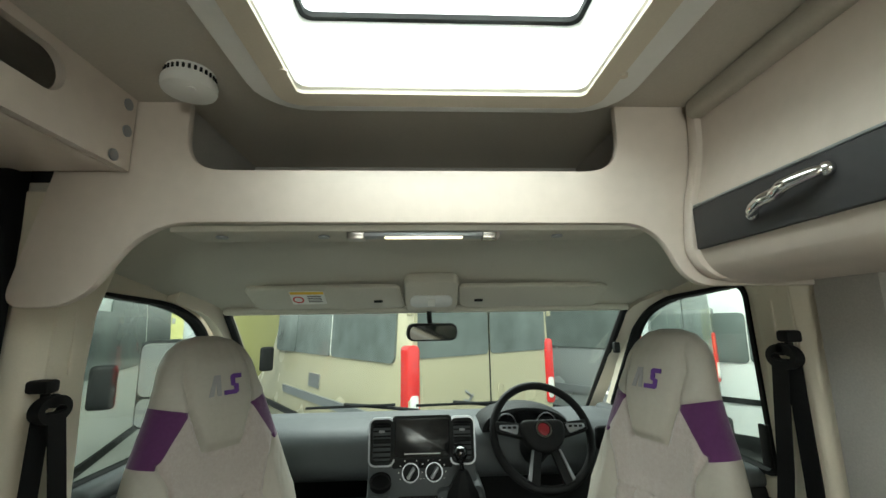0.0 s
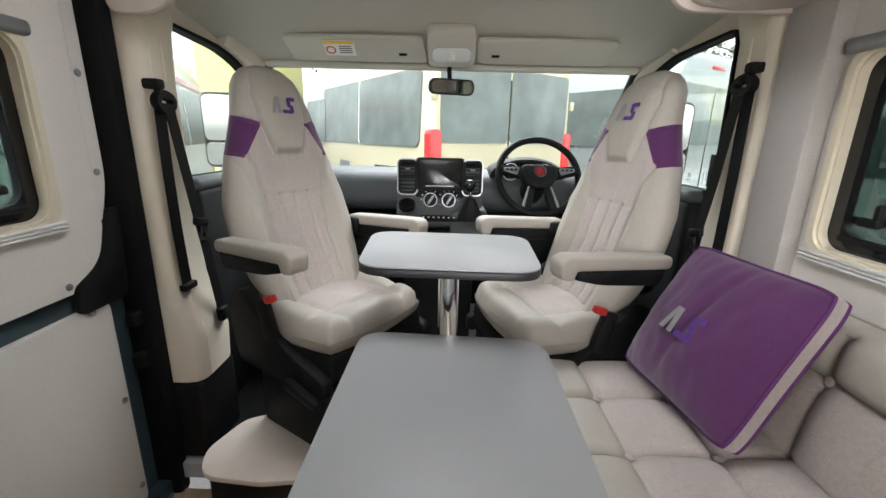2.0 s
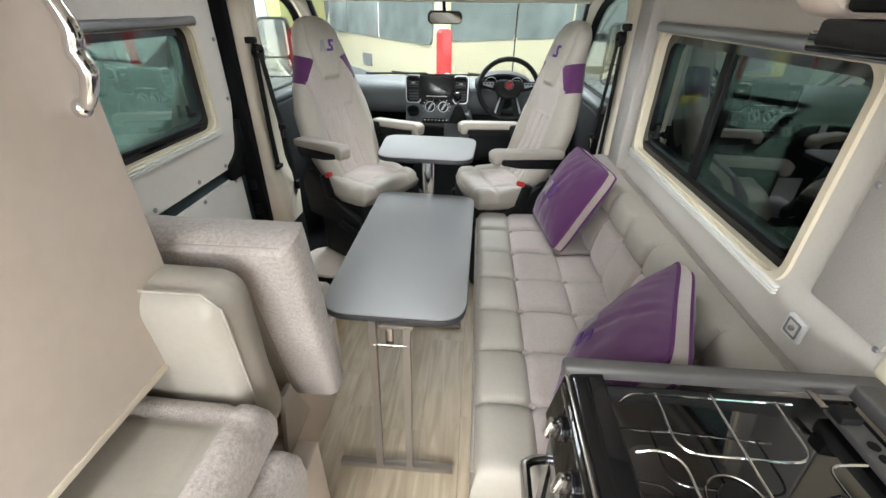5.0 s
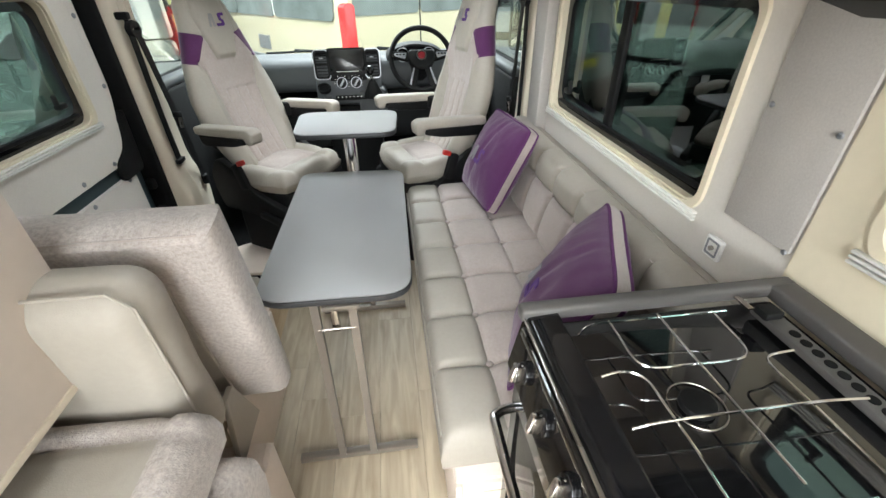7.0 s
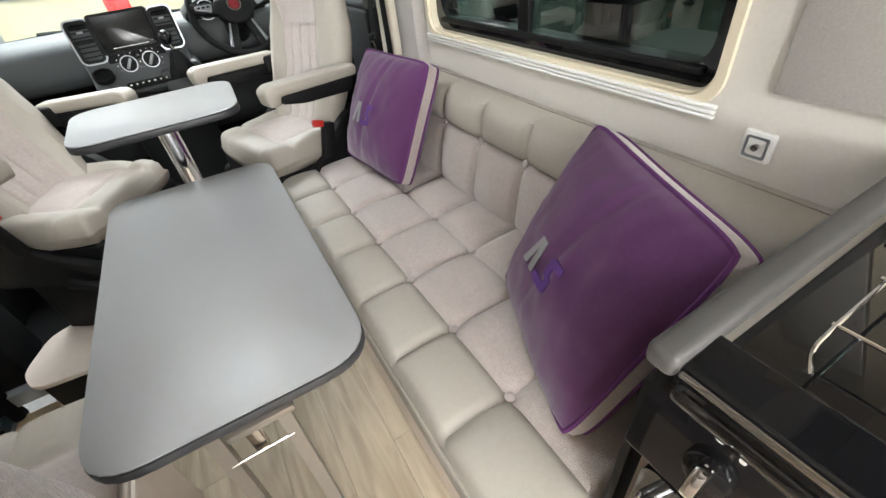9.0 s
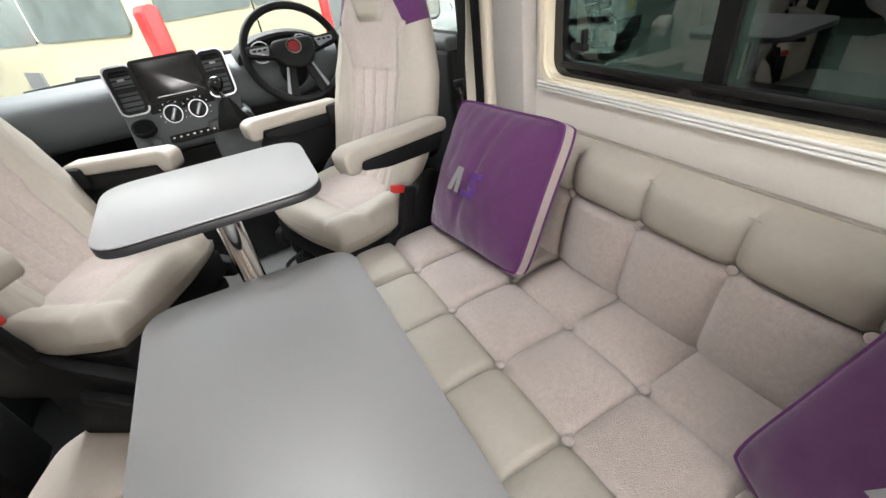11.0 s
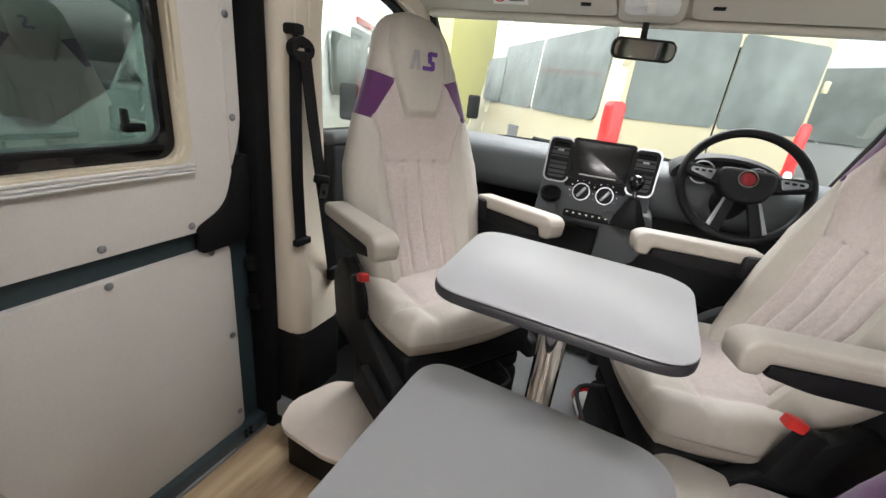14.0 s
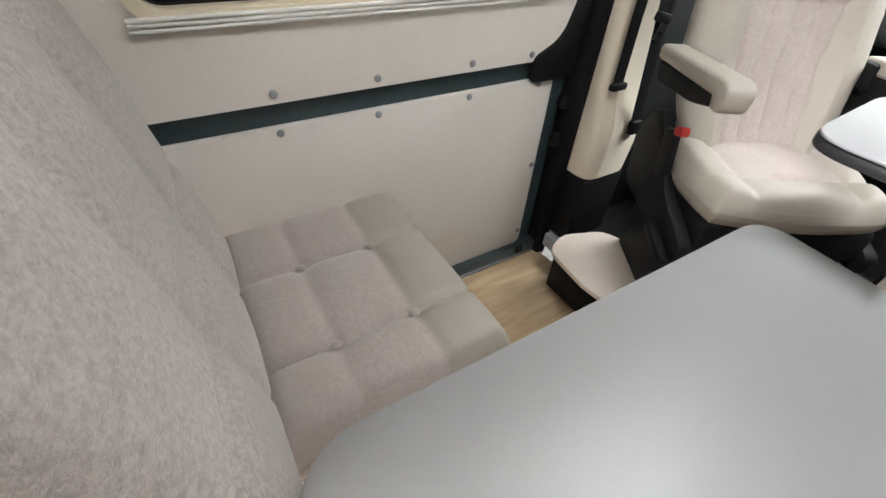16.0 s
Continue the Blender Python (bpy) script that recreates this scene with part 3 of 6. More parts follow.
# ---- overhead lockers ----
lk = thing("overhead_locker", "pale overhead locker with a dark grey band and chrome handle", "locker")
def _prof(x0): return [(0.938, 1.45), (0.75, 1.435), (x0 + 0.03, 1.45), (x0 - 0.012, 1.50), (x0 - 0.004, 1.61), (x0 + 0.03, 1.73), (x0 + 0.035, 1.852), (0.938, 1.852)]
part("body", slab(round_poly(_prof(0.605), [0, 0.05, 0.05, 0.06, 0.1, 0.1, 0, 0], 5), 0.235, BY - 0.012, 0, Matrix(((1, 0, 0, 0), (0, 0, 1, 0), (0, 1, 0, 0), (0, 0, 0, 1)))), FACING, lk)
part("end_trim", slab(round_poly([(x - 0.008 if x < 0.8 else x, z) for x, z in _prof(0.597)], [0, 0.05, 0.05, 0.06, 0.1, 0.1, 0, 0], 5), BY - 0.034, BY - 0.002, 0.006, Matrix(((1, 0, 0, 0), (0, 0, 1, 0), (0, 1, 0, 0), (0, 0, 0, 1)))), FACING, lk, "rounded pale end moulding")
_band = lambda a, b, z0, z1: rbox((0.5885, (a + b) / 2, (z0 + z1) / 2), (0.012, b - a, z1 - z0), 0.003, 2, None)
part("band", xf(_band(0.25, 1.225, 1.51, 1.603), Matrix.Translation((0.0, 0, 0))), TEDGE, lk, "dark grey laminate band")
part("band_edge", xf(_band(0.25, 1.225, 1.604, 1.61), Matrix.Translation((0.002, 0, 0))), TRIM, lk)


def bow_handle(parent, a, b, out, r=0.008):
    """A chrome cast handle from a to b that bows outwards."""
    A, B, O = Vector(a), Vector(b), Vector(out)
    d = B - A
    pts = smooth_path([A + O * 0.1, A + O * 0.55 + d * 0.08, A + O * 0.92 + d * 0.32, A + O * 0.78 + d * 0.5, A + O + d * 0.68, A + O * 0.55 + d * 0.92, B + O * 0.1], 5)
    h = part("handle", tube(pts, [r * (0.9 + 0.45 * math.sin(math.pi * i / (len(pts) - 1))) for i in range(len(pts))], 10), CHROME, parent, "polished chrome bow handle")
    for p in (A, B):
        bm = bmesh.new(); bmesh.ops.create_uvsphere(bm, u_segments=12, v_segments=8, radius=r * 1.5)
        part("foot", xf(bm, Matrix.Translation(p + O * 0.12)), CHROME, h)


bow_handle(lk, (0.583, 1.055, 1.545), (0.583, 0.905, 1.575), (-0.032, 0, 0.0))

lk2 = thing("overhead_locker", "pale overhead locker with an oval cut-out above the sliding door", "locker")
_lh = rrect(0.50, 1.768, 1.075, 1.848, 0.039)
part("front", ring(grow(_lh, (-0.05, 1.70, 1.262, 1.869)), _lh, -0.715, -0.697, YZ), FACING, lk2)
part("bottom", rbox((-0.85, 0.605, 1.707), (0.265, 1.31, 0.016), 0.002), FACING, lk2)
part("inside", rbox((-0.87, 0.605, 1.79), (0.02, 1.29, 0.13), 0), CARPET, lk2)
for y, z in ((1.235, 1.845), (1.24, 1.785), (1.21, 1.718)):
    part("screw_cap", cyl((y, z, -0.697), 0.013, 0.003, 14, 0, YZ), TRIM, lk2)

# ---- cab floor sides ----
for x0, x1 in ((-0.99, -0.33), (0.34, 0.95)):
    fm = thing("footwell_mat", "black rubber mat under the cab seat", "mat")
    part("sheet", slab(rrect(x0, 1.30, x1, 2.35, 0.03), -0.001, 0.010, 0.003), RUBBER, fm)

# ---- sliding door ----
DX = -0.985
WIN_D = (0.075, 0.893, 1.058, 1.312)
sd = thing("sliding_door", "closed sliding door lined with pale vinyl panels", "door", kind="structure")
_dh = rrect(*WIN_D, 0.05)
part("door_shell", ring(grow(_dh, (-0.05, -0.08, 1.25, 1.68)), _dh, DX - 0.05, DX - 0.022, YZ), DARKTEAL, sd, "dark slate painted door shell")
part("upper_panel", ring(grow(rrect(WIN_D[0], WIN_D[1], WIN_D[2], WIN_D[3], 0.05, 8), (-0.04, 0.702, 1.19, 1.65)), rrect(WIN_D[0], WIN_D[1], WIN_D[2], WIN_D[3], 0.05, 8), DX - 0.022, DX, YZ), DOORVINYL, sd, "pale vinyl panel round the window")
part("upper_panel", slab(round_poly([(1.191, 0.86), (1.232, 0.97), (1.232, 1.52), (1.191, 1.62)], [0.02, 0.05, 0.06, 0.02], 4), DX - 0.022, DX, 0, YZ), DOORVINYL, sd, "pale vinyl panel round the window")
part("lower_panel", slab(round_poly([(-0.04, -0.05), (1.165, -0.05), (1.165, 0.645), (-0.04, 0.645)], [0, 0.03, 0.03, 0]), DX - 0.022, DX, 0.003, YZ), DOORVINYL, sd, "pale vinyl lower panel")
part("lock_cover", slab(round_poly([(1.06, 0.64), (1.225, 0.64), (1.245, 0.90), (1.205, 0.90), (1.16, 0.76), (1.06, 0.715)], [0.02, 0.03, 0.02, 0.02, 0.05, 0.02]), DX - 0.01, DX + 0.016, 0.006, YZ), BLACK, sd, "black plastic lock cover")
part("bottom_rail", rbox((DX + 0.004, 0.60, -0.075), (0.045, 1.30, 0.05), 0.004), DARKTEAL, sd)
_scr = dot(0.010, 0.6); _scr_me = bpy.data.meshes.new("screw_cap"); xf(_scr, Matrix.Rotation(radians(90), 4, "Y")).to_mesh(_scr_me); _scr.free(); _scr_me.materials.append(TRIM)
for y in (0.01, 0.282, 0.541, 0.831, 1.05):
    share("screw_cap", _scr_me, sd, pose(DX + 0.002, y, 0.724))
for y in (0.01, 0.279, 0.537, 0.83, 1.10):
    share("screw_cap", _scr_me, sd, pose(DX + 0.002, y, 0.632))
for z in (0.33, 0.02):
    share("screw_cap", _scr_me, sd, pose(DX + 0.002, 1.145, z))
for z in (1.0, 1.25, 1.5):
    share("screw_cap", _scr_me, sd, pose(DX + 0.002, 1.205, z))
for z in (0.42, 0.56):
    part("latch", rbox((DX + 0.01, 1.235, z), (0.04, 0.05, 0.05), 0.012, 3), BLACK, sd)
for k in range(4):
    part("bolt", cyl((1.14 + 0.02 * (k % 2), -0.075 + 0.02 * (k // 2), DX + 0.027), 0.007, 0.006, 10, 0, YZ), RUBBER, sd)
dw = side_window("window_3", DX, -1, WIN_D, "sliding tinted window in the sliding door", 0.42, GL_DOOR)
panel("door_seal", "black rubber seal beside the sliding door", "seal", [rbox((-0.972, 1.265, 0.81), (0.09, 0.055, 1.86), 0.014, 3)], RUBBER)
# black put in for the shadow over the dark door frame here
panel("door_frame_corner", "dark corner of the sliding door frame, blackened for its shade", "trim", [rbox((-0.945, 1.315, 1.74), (0.17, 0.04, 0.30), 0.006)], RUBBER)
panel("door_header", "dark painted door header", "trim", [rbox((-0.99, 0.6, 1.685), (0.05, 1.32, 0.03), 0.01)], DARKTEAL)


# ---- pillars, cab shell ----
def pillar(s, y0, y1, label):
    """Moulded door pillar trim with its rounded rear edge, a seam, an adjuster slot and a wide foot; s: side."""
    p = thing("pillar_trim", label, "pillar", kind="structure")
    xw = s * 1.0
    rings = []
    for z, d, ya, yb in ((0.30, 0.170, y0 - 0.01, y1 + 0.02), (0.42, 0.172, y0 - 0.01, y1 + 0.03), (0.50, 0.165, y0 - 0.005, y1 + 0.02), (0.575, 0.138, y0, y1 + 0.01), (0.64, 0.128, y0, y1 + 0.005), (1.0, 0.118, y0, y1), (1.25, 0.112, y0, y1), (1.40, 0.115, y0, y1 + 0.01), (1.50, 0.13, y0 - 0.01, y1 + 0.03), (1.66, 0.15, y0 - 0.02, y1 + 0.05)):
        xi = xw - s * d
        rings.append([Vector(q) for q in ((xw, ya, z), (xi + s * 0.05, ya, z), (xi + s * 0.022, ya + 0.008, z), (xi + s * 0.006, ya + 0.026, z), (xi, ya + 0.050, z), (xi + s * 0.004, ya + 0.0535, z), (xi, ya + 0.057, z), (xi, yb - 0.05, z), (xi + s * 0.012, yb - 0.02, z), (xi + s * 0.05, yb, z), (xw, yb, z))])
    part("trim", loft(rings), PILLAR, p, "cream moulded pillar trim", 40)
    part("foot_trim", rbox((s * 0.915, (y0 + y1) / 2, 0.15), (0.16, y1 - y0 + 0.03, 0.30), 0.02, 3), BLACK, p, "black lower trim")
    part("slot", rbox((xw - s * 0.114, y0 + 0.115, 1.33), (0.006, 0.012, 0.15), 0.002), PILLAR, p)
    for dy in (0.09, 0.15):
        part("fastener", cyl((y0 + dy, 1.435, xw - s * 0.119 - 0.002), 0.010, 0.004, 14, 0, YZ), PILLAR, p)
    return p


pillar(-1, 1.30, 1.50, "cream moulded door pillar beside the sliding door")
pillar(1, 1.285, 1.48, "cream moulded door pillar behind the driver's seat")
for s, dx in ((-1, -0.045), (1, 0.0)):
    panel("wall_pillar_%s" % ("west" if s < 0 else "east"), "dark body metal behind the pillar trim", "wall", [rbox((s * 0.985 + dx, 1.41, 0.41), (0.03, 0.36, 0.98), 0.002)], BLACK)
    panel("pillar_lining", "cream lining panel beside the door pillar", "pillar", [rbox((s * 0.985 + dx, 1.385, 1.28), (0.03, 0.29, 0.75), 0.004)], PILLAR)


def belt(s, y, zg, label):
    """A belt on its pillar: zg the height of the upper guide."""
    b = thing("seat_belt", label, "seat belt", pose(-0.010 if s < 0 else 0.012, 0, 0.0))
    part("anchor", join(rbox((s * 0.865, y - 0.01, zg + 0.048), (0.05, 0.036, 0.028), 0.007), rbox((s * 0.855, y - 0.012, zg + 0.025), (0.016, 0.012, 0.05), 0.003)), BLACK, b, "black height adjuster")
    part("guide", xf(ring([(0.044 * math.cos(a * math.tau / 24), 0.030 * math.sin(a * math.tau / 24)) for a in range(24)], [(0.028 * math.cos(a * math.tau / 24), 0.010 * math.sin(a * math.tau / 24)) for a in range(24)], -0.012, 0.012, YZ), Matrix.Translation((s * 0.842, y - 0.008, zg))), BLACK, b, "black belt guide loop")
    part("bolt", cyl((y - 0.008, zg + 0.018, s * 0.838 - 0.008), 0.015, 0.016, 16, 0.004, YZ), BLACK, b)
    part("strap", strap([(s * 0.850, y - 0.020, zg - 0.006), (s * 0.852, y - 0.022, 1.0), (s * 0.852, y - 0.020, 0.82), (s * 0.852, y - 0.010, 0.63)], 0.047, 0.003, (0, 1, 0)), BLACK, b, "black webbing strap")
    part("strap", strap([(s * 0.836, y + 0.000, zg - 0.004), (s * 0.828, y + 0.025, 1.0), (s * 0.818, y + 0.065, 0.74), (s * 0.815, y + 0.105, 0.50)], 0.047, 0.003, (0.0, 1, 0)), BLACK, b, "black webbing strap")
    part("slot_cover", rbox((s * 0.848, y - 0.010, 0.63), (0.024, 0.066, 0.022), 0.005), BLACK, b)
    tg = part("tongue", xf(join(rbox((0, 0, 0), (0.018, 0.068, 0.026), 0.006)), pose(s * 0.816, y + 0.050, 0.83, -12)), BLACK, b, "black belt tongue grip")
    part("plate", xf(ring(rrect(-0.017, -0.025, 0.017, 0.025, 0.005), rrect(-0.008, -0.014, 0.008, 0.002, 0.003), -0.002, 0.002, YZ), pose(s * 0.814, y + 0.058, 0.792, -12)), STEEL, tg, "steel tongue plate")
    part("lower_anchor", rbox((s * 0.815, y + 0.108, 0.485), (0.03, 0.045, 0.05), 0.008), BLACK, b)


belt(-1, 1.345, 1.192, "black seat belt hanging on the pillar by the sliding door")
belt(1, 1.355, 1.270, "black seat belt hanging on the pillar behind the driver")

# headliner over the cab
_secs = []
for y, zc, zs in ((1.295, 1.625, 1.56), (1.48, 1.63, 1.535), (1.65, 1.62, 1.51), (1.81, 1.59, 1.485), (1.94, 1.55, 1.46), (2.04, 1.505, 1.445), (2.14, 1.455, 1.43), (2.18, 1.43, 1.415)):
    low, up = [], []
    for k in range(17):
        u = -1 + k / 8
        zz = zc - (zc - zs) * abs(u) ** 3.2
        low.append(Vector((u * 0.99 - 0.024, y, zz)))
        up.append(Vector((u * 0.99 - 0.024, y, max(zz, zc) + 0.06)))
    _secs.append(low + up[::-1])
panel("headliner", "cream moulded headliner over the cab", "ceiling", [loft(_secs)], HEADLINER)
panel("windscreen_header", "cream padded rail above the windscreen", "trim", [rbox((0, 2.165, 1.422), (1.76, 0.05, 0.03), 0.012, 3)], HEADLINER)


def visor(x0, x1, label, mirror=False):
    v = thing("sun_visor", label, "sun visor")
    m = Matrix.Translation((0.0, 2.033, 1.473)) @ Matrix.Rotation(radians(-31), 4, "X")
    part("pad", slab(round_poly([(x0, -0.07), (x1, -0.07), (x1 + (0.02 if x1 < 0 else -0.02), 0.075), (x0 + 0.02, 0.075)], 0.03), -0.012, 0.008, 0.006, m), HEADLINER, v, "cream padded visor")
    part("clip", rbox((x1 - 0.09 if x1 < 0 else x0 + 0.09, 0.02, -0.014), (0.035, 0.012, 0.006), 0.002, 2, m), BLACK, v)
    if mirror:
        lab = part("warning_label", rbox((x0 + 0.24, -0.01, -0.0135), (0.135, 0.085, 0.002), 0, 1, m), LABELW, v, "white warning label with an orange bar")
        part("bar", rbox((x0 + 0.24, -0.043, -0.0148), (0.13, 0.016, 0.001), 0, 1, m), LABELY, lab)
        part("sign", ring([(x0 + 0.20 + 0.022 * math.cos(k * math.tau / 20), 0.0 + 0.022 * math.sin(k * math.tau / 20)) for k in range(20)], [(x0 + 0.20 + 0.016 * math.cos(k * math.tau / 20), 0.0 + 0.016 * math.sin(k * math.tau / 20)) for k in range(20)], -0.0155, -0.0145, m), REDP, lab)
        for k in range(4):
            part("text_bar", rbox((x0 + 0.265, -0.022 + 0.012 * k, -0.0148), (0.055, 0.004, 0.001), 0, 1, m), DASHDARK, lab)


visor(-0.73, -0.125, "cream sun visor with a warning label", True)
visor(0.105, 0.72, "cream sun visor folded up")
cl = thing("cab_lamp", "cream overhead console with a clear cab lamp", "lamp")
cl.matrix_basis = lift(pose(0.0, 2.005, 1.487, -31))
part("housing", slab(rrect(-0.105, -0.10, 0.105, 0.11, 0.03), -0.03, 0.02, 0.012), HEADLINER, cl)
part("lens", slab(rrect(-0.085, -0.015, 0.085, 0.065, 0.03), -0.036, -0.028, 0.003), LAMPWHITE, cl, "clear ribbed lamp lens")
part("switch", rbox((0, 0.025, -0.038), (0.03, 0.05, 0.006), 0.003), LABELW, cl)
mi = thing("rear_view_mirror", "black rear view mirror hanging from the windscreen", "mirror")
mi.matrix_basis = lift(pose(0.005, 2.075, 1.328, 7, 0, 16))
part("housing", slab(rrect(-0.107, -0.034, 0.107, 0.034, 0.028), -0.012, 0.022, 0.006, XZ), BLACK, mi)
part("mirror_glass", slab(rrect(-0.099, -0.027, 0.099, 0.027, 0.022), -0.0145, -0.0125, 0, XZ), mat("mirror_silver", (0.75, 0.75, 0.74), 0.02, 1, 0.01), mi, "mirror glass")
part("stem", tube(smooth_path([(0, 0.02, 0.01), (0, 0.05, 0.05), (0, 0.06, 0.105)], 4), 0.011, 10), BLACK, mi)
part("base", rbox((0, 0.055, 0.105), (0.15, 0.09, 0.02), 0.009, 3), BLACK, mi)

# windscreen, A-pillars, cab doors
ws = thing("windscreen", "clear sloping windscreen", "windscreen", kind="structure")
_wp = [Vector((-0.87, 2.19, 1.425)), Vector((0.87, 2.19, 1.425)), Vector((0.96, 2.93, 0.86)), Vector((-0.96, 2.93, 0.86))]
bm = bmesh.new()
bm.faces.new([bm.verts.new(p) for p in _wp])
bmesh.ops.solidify(bm, geom=bm.faces[:], thickness=0.005)
o = part("pane", bm, GL_SCREEN, ws); o.visible_shadow = False
for s in (-1, 1):
    part("border", tube([(s * 0.875, 2.18, 1.415), (s * 0.96, 2.92, 0.87)], 0.018, 8), BLACK, ws, "black windscreen border")
for s in (-1, 1):
    ap = panel("windscreen_pillar", "cream windscreen pillar trim", "pillar", [strap(smooth_path([(s * 0.95, 1.92, 1.50), (s * 0.92, 2.17, 1.425), (s * 0.95, 2.52, 1.16), (s * 0.985, 2.90, 0.87)], 5), 0.095, 0.055, (0.35, s * -0.2, 1))], PILLAR)
    part("grab_clip", rbox((s * 0.89, 2.33, 1.24), (0.03, 0.03, 0.05), 0.008), BLACK, ap)
    d = thing("cab_door", "cab door with a clear window", "door", pose(-0.045 if s < 0 else 0, 0, 0), kind="structure")
    _hole2 = round_poly([(1.53, 0.95), (2.54, 0.95), (2.18, 1.375), (1.97, 1.435), (1.55, 1.46)], [0.03, 0.04, 0.10, 0.10, 0.05], 6)
    _outl = []
    for i, (y, z) in enumerate(_hole2):
        cy, cz = 1.93, 1.19
        k = Vector((y - cy, z - cz)); k.normalize()
        _outl.append((y + k.x * 0.016, z + k.y * 0.016))
    _rim = [(y + (y - 1.93) * 0.16, z + (z - 1.19) * 0.24) for y, z in _outl]
    x0, x1 = sorted((s * 0.93, s * 0.975))
    part("window_frame", ring(_outl, _hole2, x0, x1, YZ), RUBBER, d, "black rubber window frame")
    part("frame_trim", ring(_rim, [(y + (y - 1.93) * 0.004, z + (z - 1.19) * 0.004) for y, z in _outl], x0 + 0.006, x1, YZ), PILLAR, d, "cream painted window frame")
    part("lock_plate", rbox((s * 0.925, 1.535, 1.02), (0.012, 0.03, 0.11), 0.004), BLACK, d, "black door lock plate")
    o = part("pane", slab(_hole2, s * 0.958, s * 0.962, 0, YZ), GL_CLEAR, d); o.visible_shadow = False
    part("door_card", rbox((s * 0.93, 2.09, 0.42), (0.10, 1.05, 0.99), 0.03, 3), DASHDARK, d, "dark door card")
    part("sill_trim", rbox((s * 0.915, 2.09, 0.925), (0.08, 1.05, 0.05), 0.02, 3), DASH, d)
    part("frame_filler", rbox((s * 0.985, 2.09, 1.56), (0.03, 1.0, 0.14), 0), HEADLINER, d)
    dm = thing("door_mirror", "black door mirror outside the cab door", "mirror")
    dm.matrix_basis = lift(pose(s * 1.20 - 0.02, 2.36, 1.12, 0, 0, s * -14))
    part("housing", slab(rrect(-0.105, -0.19, 0.105, 0.19, 0.04), -0.02, 0.085, 0.03, XZ, 3), BLACK, dm)
    part("mirror_glass", slab(rrect(-0.09, -0.05, 0.09, 0.175, 0.03), -0.024, -0.02, 0, XZ), bpy.data.materials["mirror_silver"], dm)
    part("wide_glass", slab(rrect(-0.09, -0.175, 0.09, -0.06, 0.03), -0.024, -0.02, 0, XZ), bpy.data.materials["mirror_silver"], dm)
    part("arm", rbox((s * -0.14, 0.03, -0.10), (0.14, 0.05, 0.05), 0.015), BLACK, dm)
    part("arm", rbox((s * -0.14, 0.03, 0.10), (0.14, 0.05, 0.05), 0.015), BLACK, dm)

for x0, x1 in ((-0.62, -0.06), (0.02, 0.55)):
    wp = thing("windscreen_wiper", "black wiper resting at the foot of the windscreen", "wiper")
    part("arm", tube([(x1, 2.945, 0.868), ((x0 + x1) / 2, 2.905, 0.905), (x0 + 0.12, 2.90, 0.918)], 0.010, 8), BLACK, wp)
    part("blade", tube([(x0 - 0.10, 2.905, 0.902), (x0 + 0.42, 2.895, 0.912)], 0.008, 6), RUBBER, wp)
panel("scuttle", "black scuttle panel under the windscreen", "panel", [rbox((0, 2.96, 0.835), (1.80, 0.16, 0.03), 0.01)], RUBBER)

# ---- dashboard ----
CX = -0.052
db = thing("dashboard", "charcoal van dashboard with a centre console", "dashboard", pose(0.012, 0.20, 0.0), kind="structure")
def dprof(f): return [(2.80, 0.845), (2.45, 0.925), (2.15, 0.955), (2.0 + f, 0.945), (1.94 + f, 0.90), (1.935 + f, 0.80), (1.97 + f, 0.755), (2.05, 0.74), (2.40, 0.72), (2.60, 0.70), (2.70, 0.70), (2.80, 0.70)]
part("top_pad", slab(round_poly(dprof(0), [0, 0, 0.1, 0.05, 0.05, 0.03, 0.02, 0.02, 0.05, 0.1, 0.1, 0], 4), -0.95, 0.90, 0, YZ), DASH, db)
part("lower_shelf", rbox((-0.52, 2.02, 0.64), (0.62, 0.20, 0.012), 0.004), DASHDARK, db)
part("glovebox", rbox((-0.52, 2.06, 0.50), (0.60, 0.16, 0.24), 0.03, 3), DASHDARK, db)
part("knee_panel", rbox((0.42, 2.06, 0.60), (0.60, 0.14, 0.35), 0.03, 3), DASHDARK, db)
part("lower_console", slab(round_poly([(1.86, 0.685), (2.10, 0.685), (2.30, 0.02), (2.02, 0.02)], 0.02), CX - 0.18, CX + 0.18, 0.01, YZ), DASHDARK, db, "dark lower console")
part("bulkhead", rbox((0, 2.62, 0.40), (1.80, 0.03, 0.95), 0), RUBBER, db)
SCREEN = mat("dark_screen", (0.012, 0.012, 0.013), 0.22, 0, 0.1)
cons = part("centre_console", slab(round_poly([(1.93, 0.99), (1.855, 0.985), (1.845, 0.86), (1.80, 0.78), (1.77, 0.725), (1.80, 0.70), (1.93, 0.68), (2.1, 0.68), (2.1, 0.97)], [0.03, 0.02, 0.03, 0.03, 0.03, 0.06, 0.03, 0, 0.03], 4), CX - 0.205, CX + 0.205, 0.012, YZ), DASH, db, "charcoal centre console")
part("centre_plate", xf(slab(rrect(-0.115, -0.155, 0.115, 0.125, 0.02), -0.010, 0.012, 0.004, XZ), pose(CX, 1.848, 0.875, -8)), BLACK, cons)


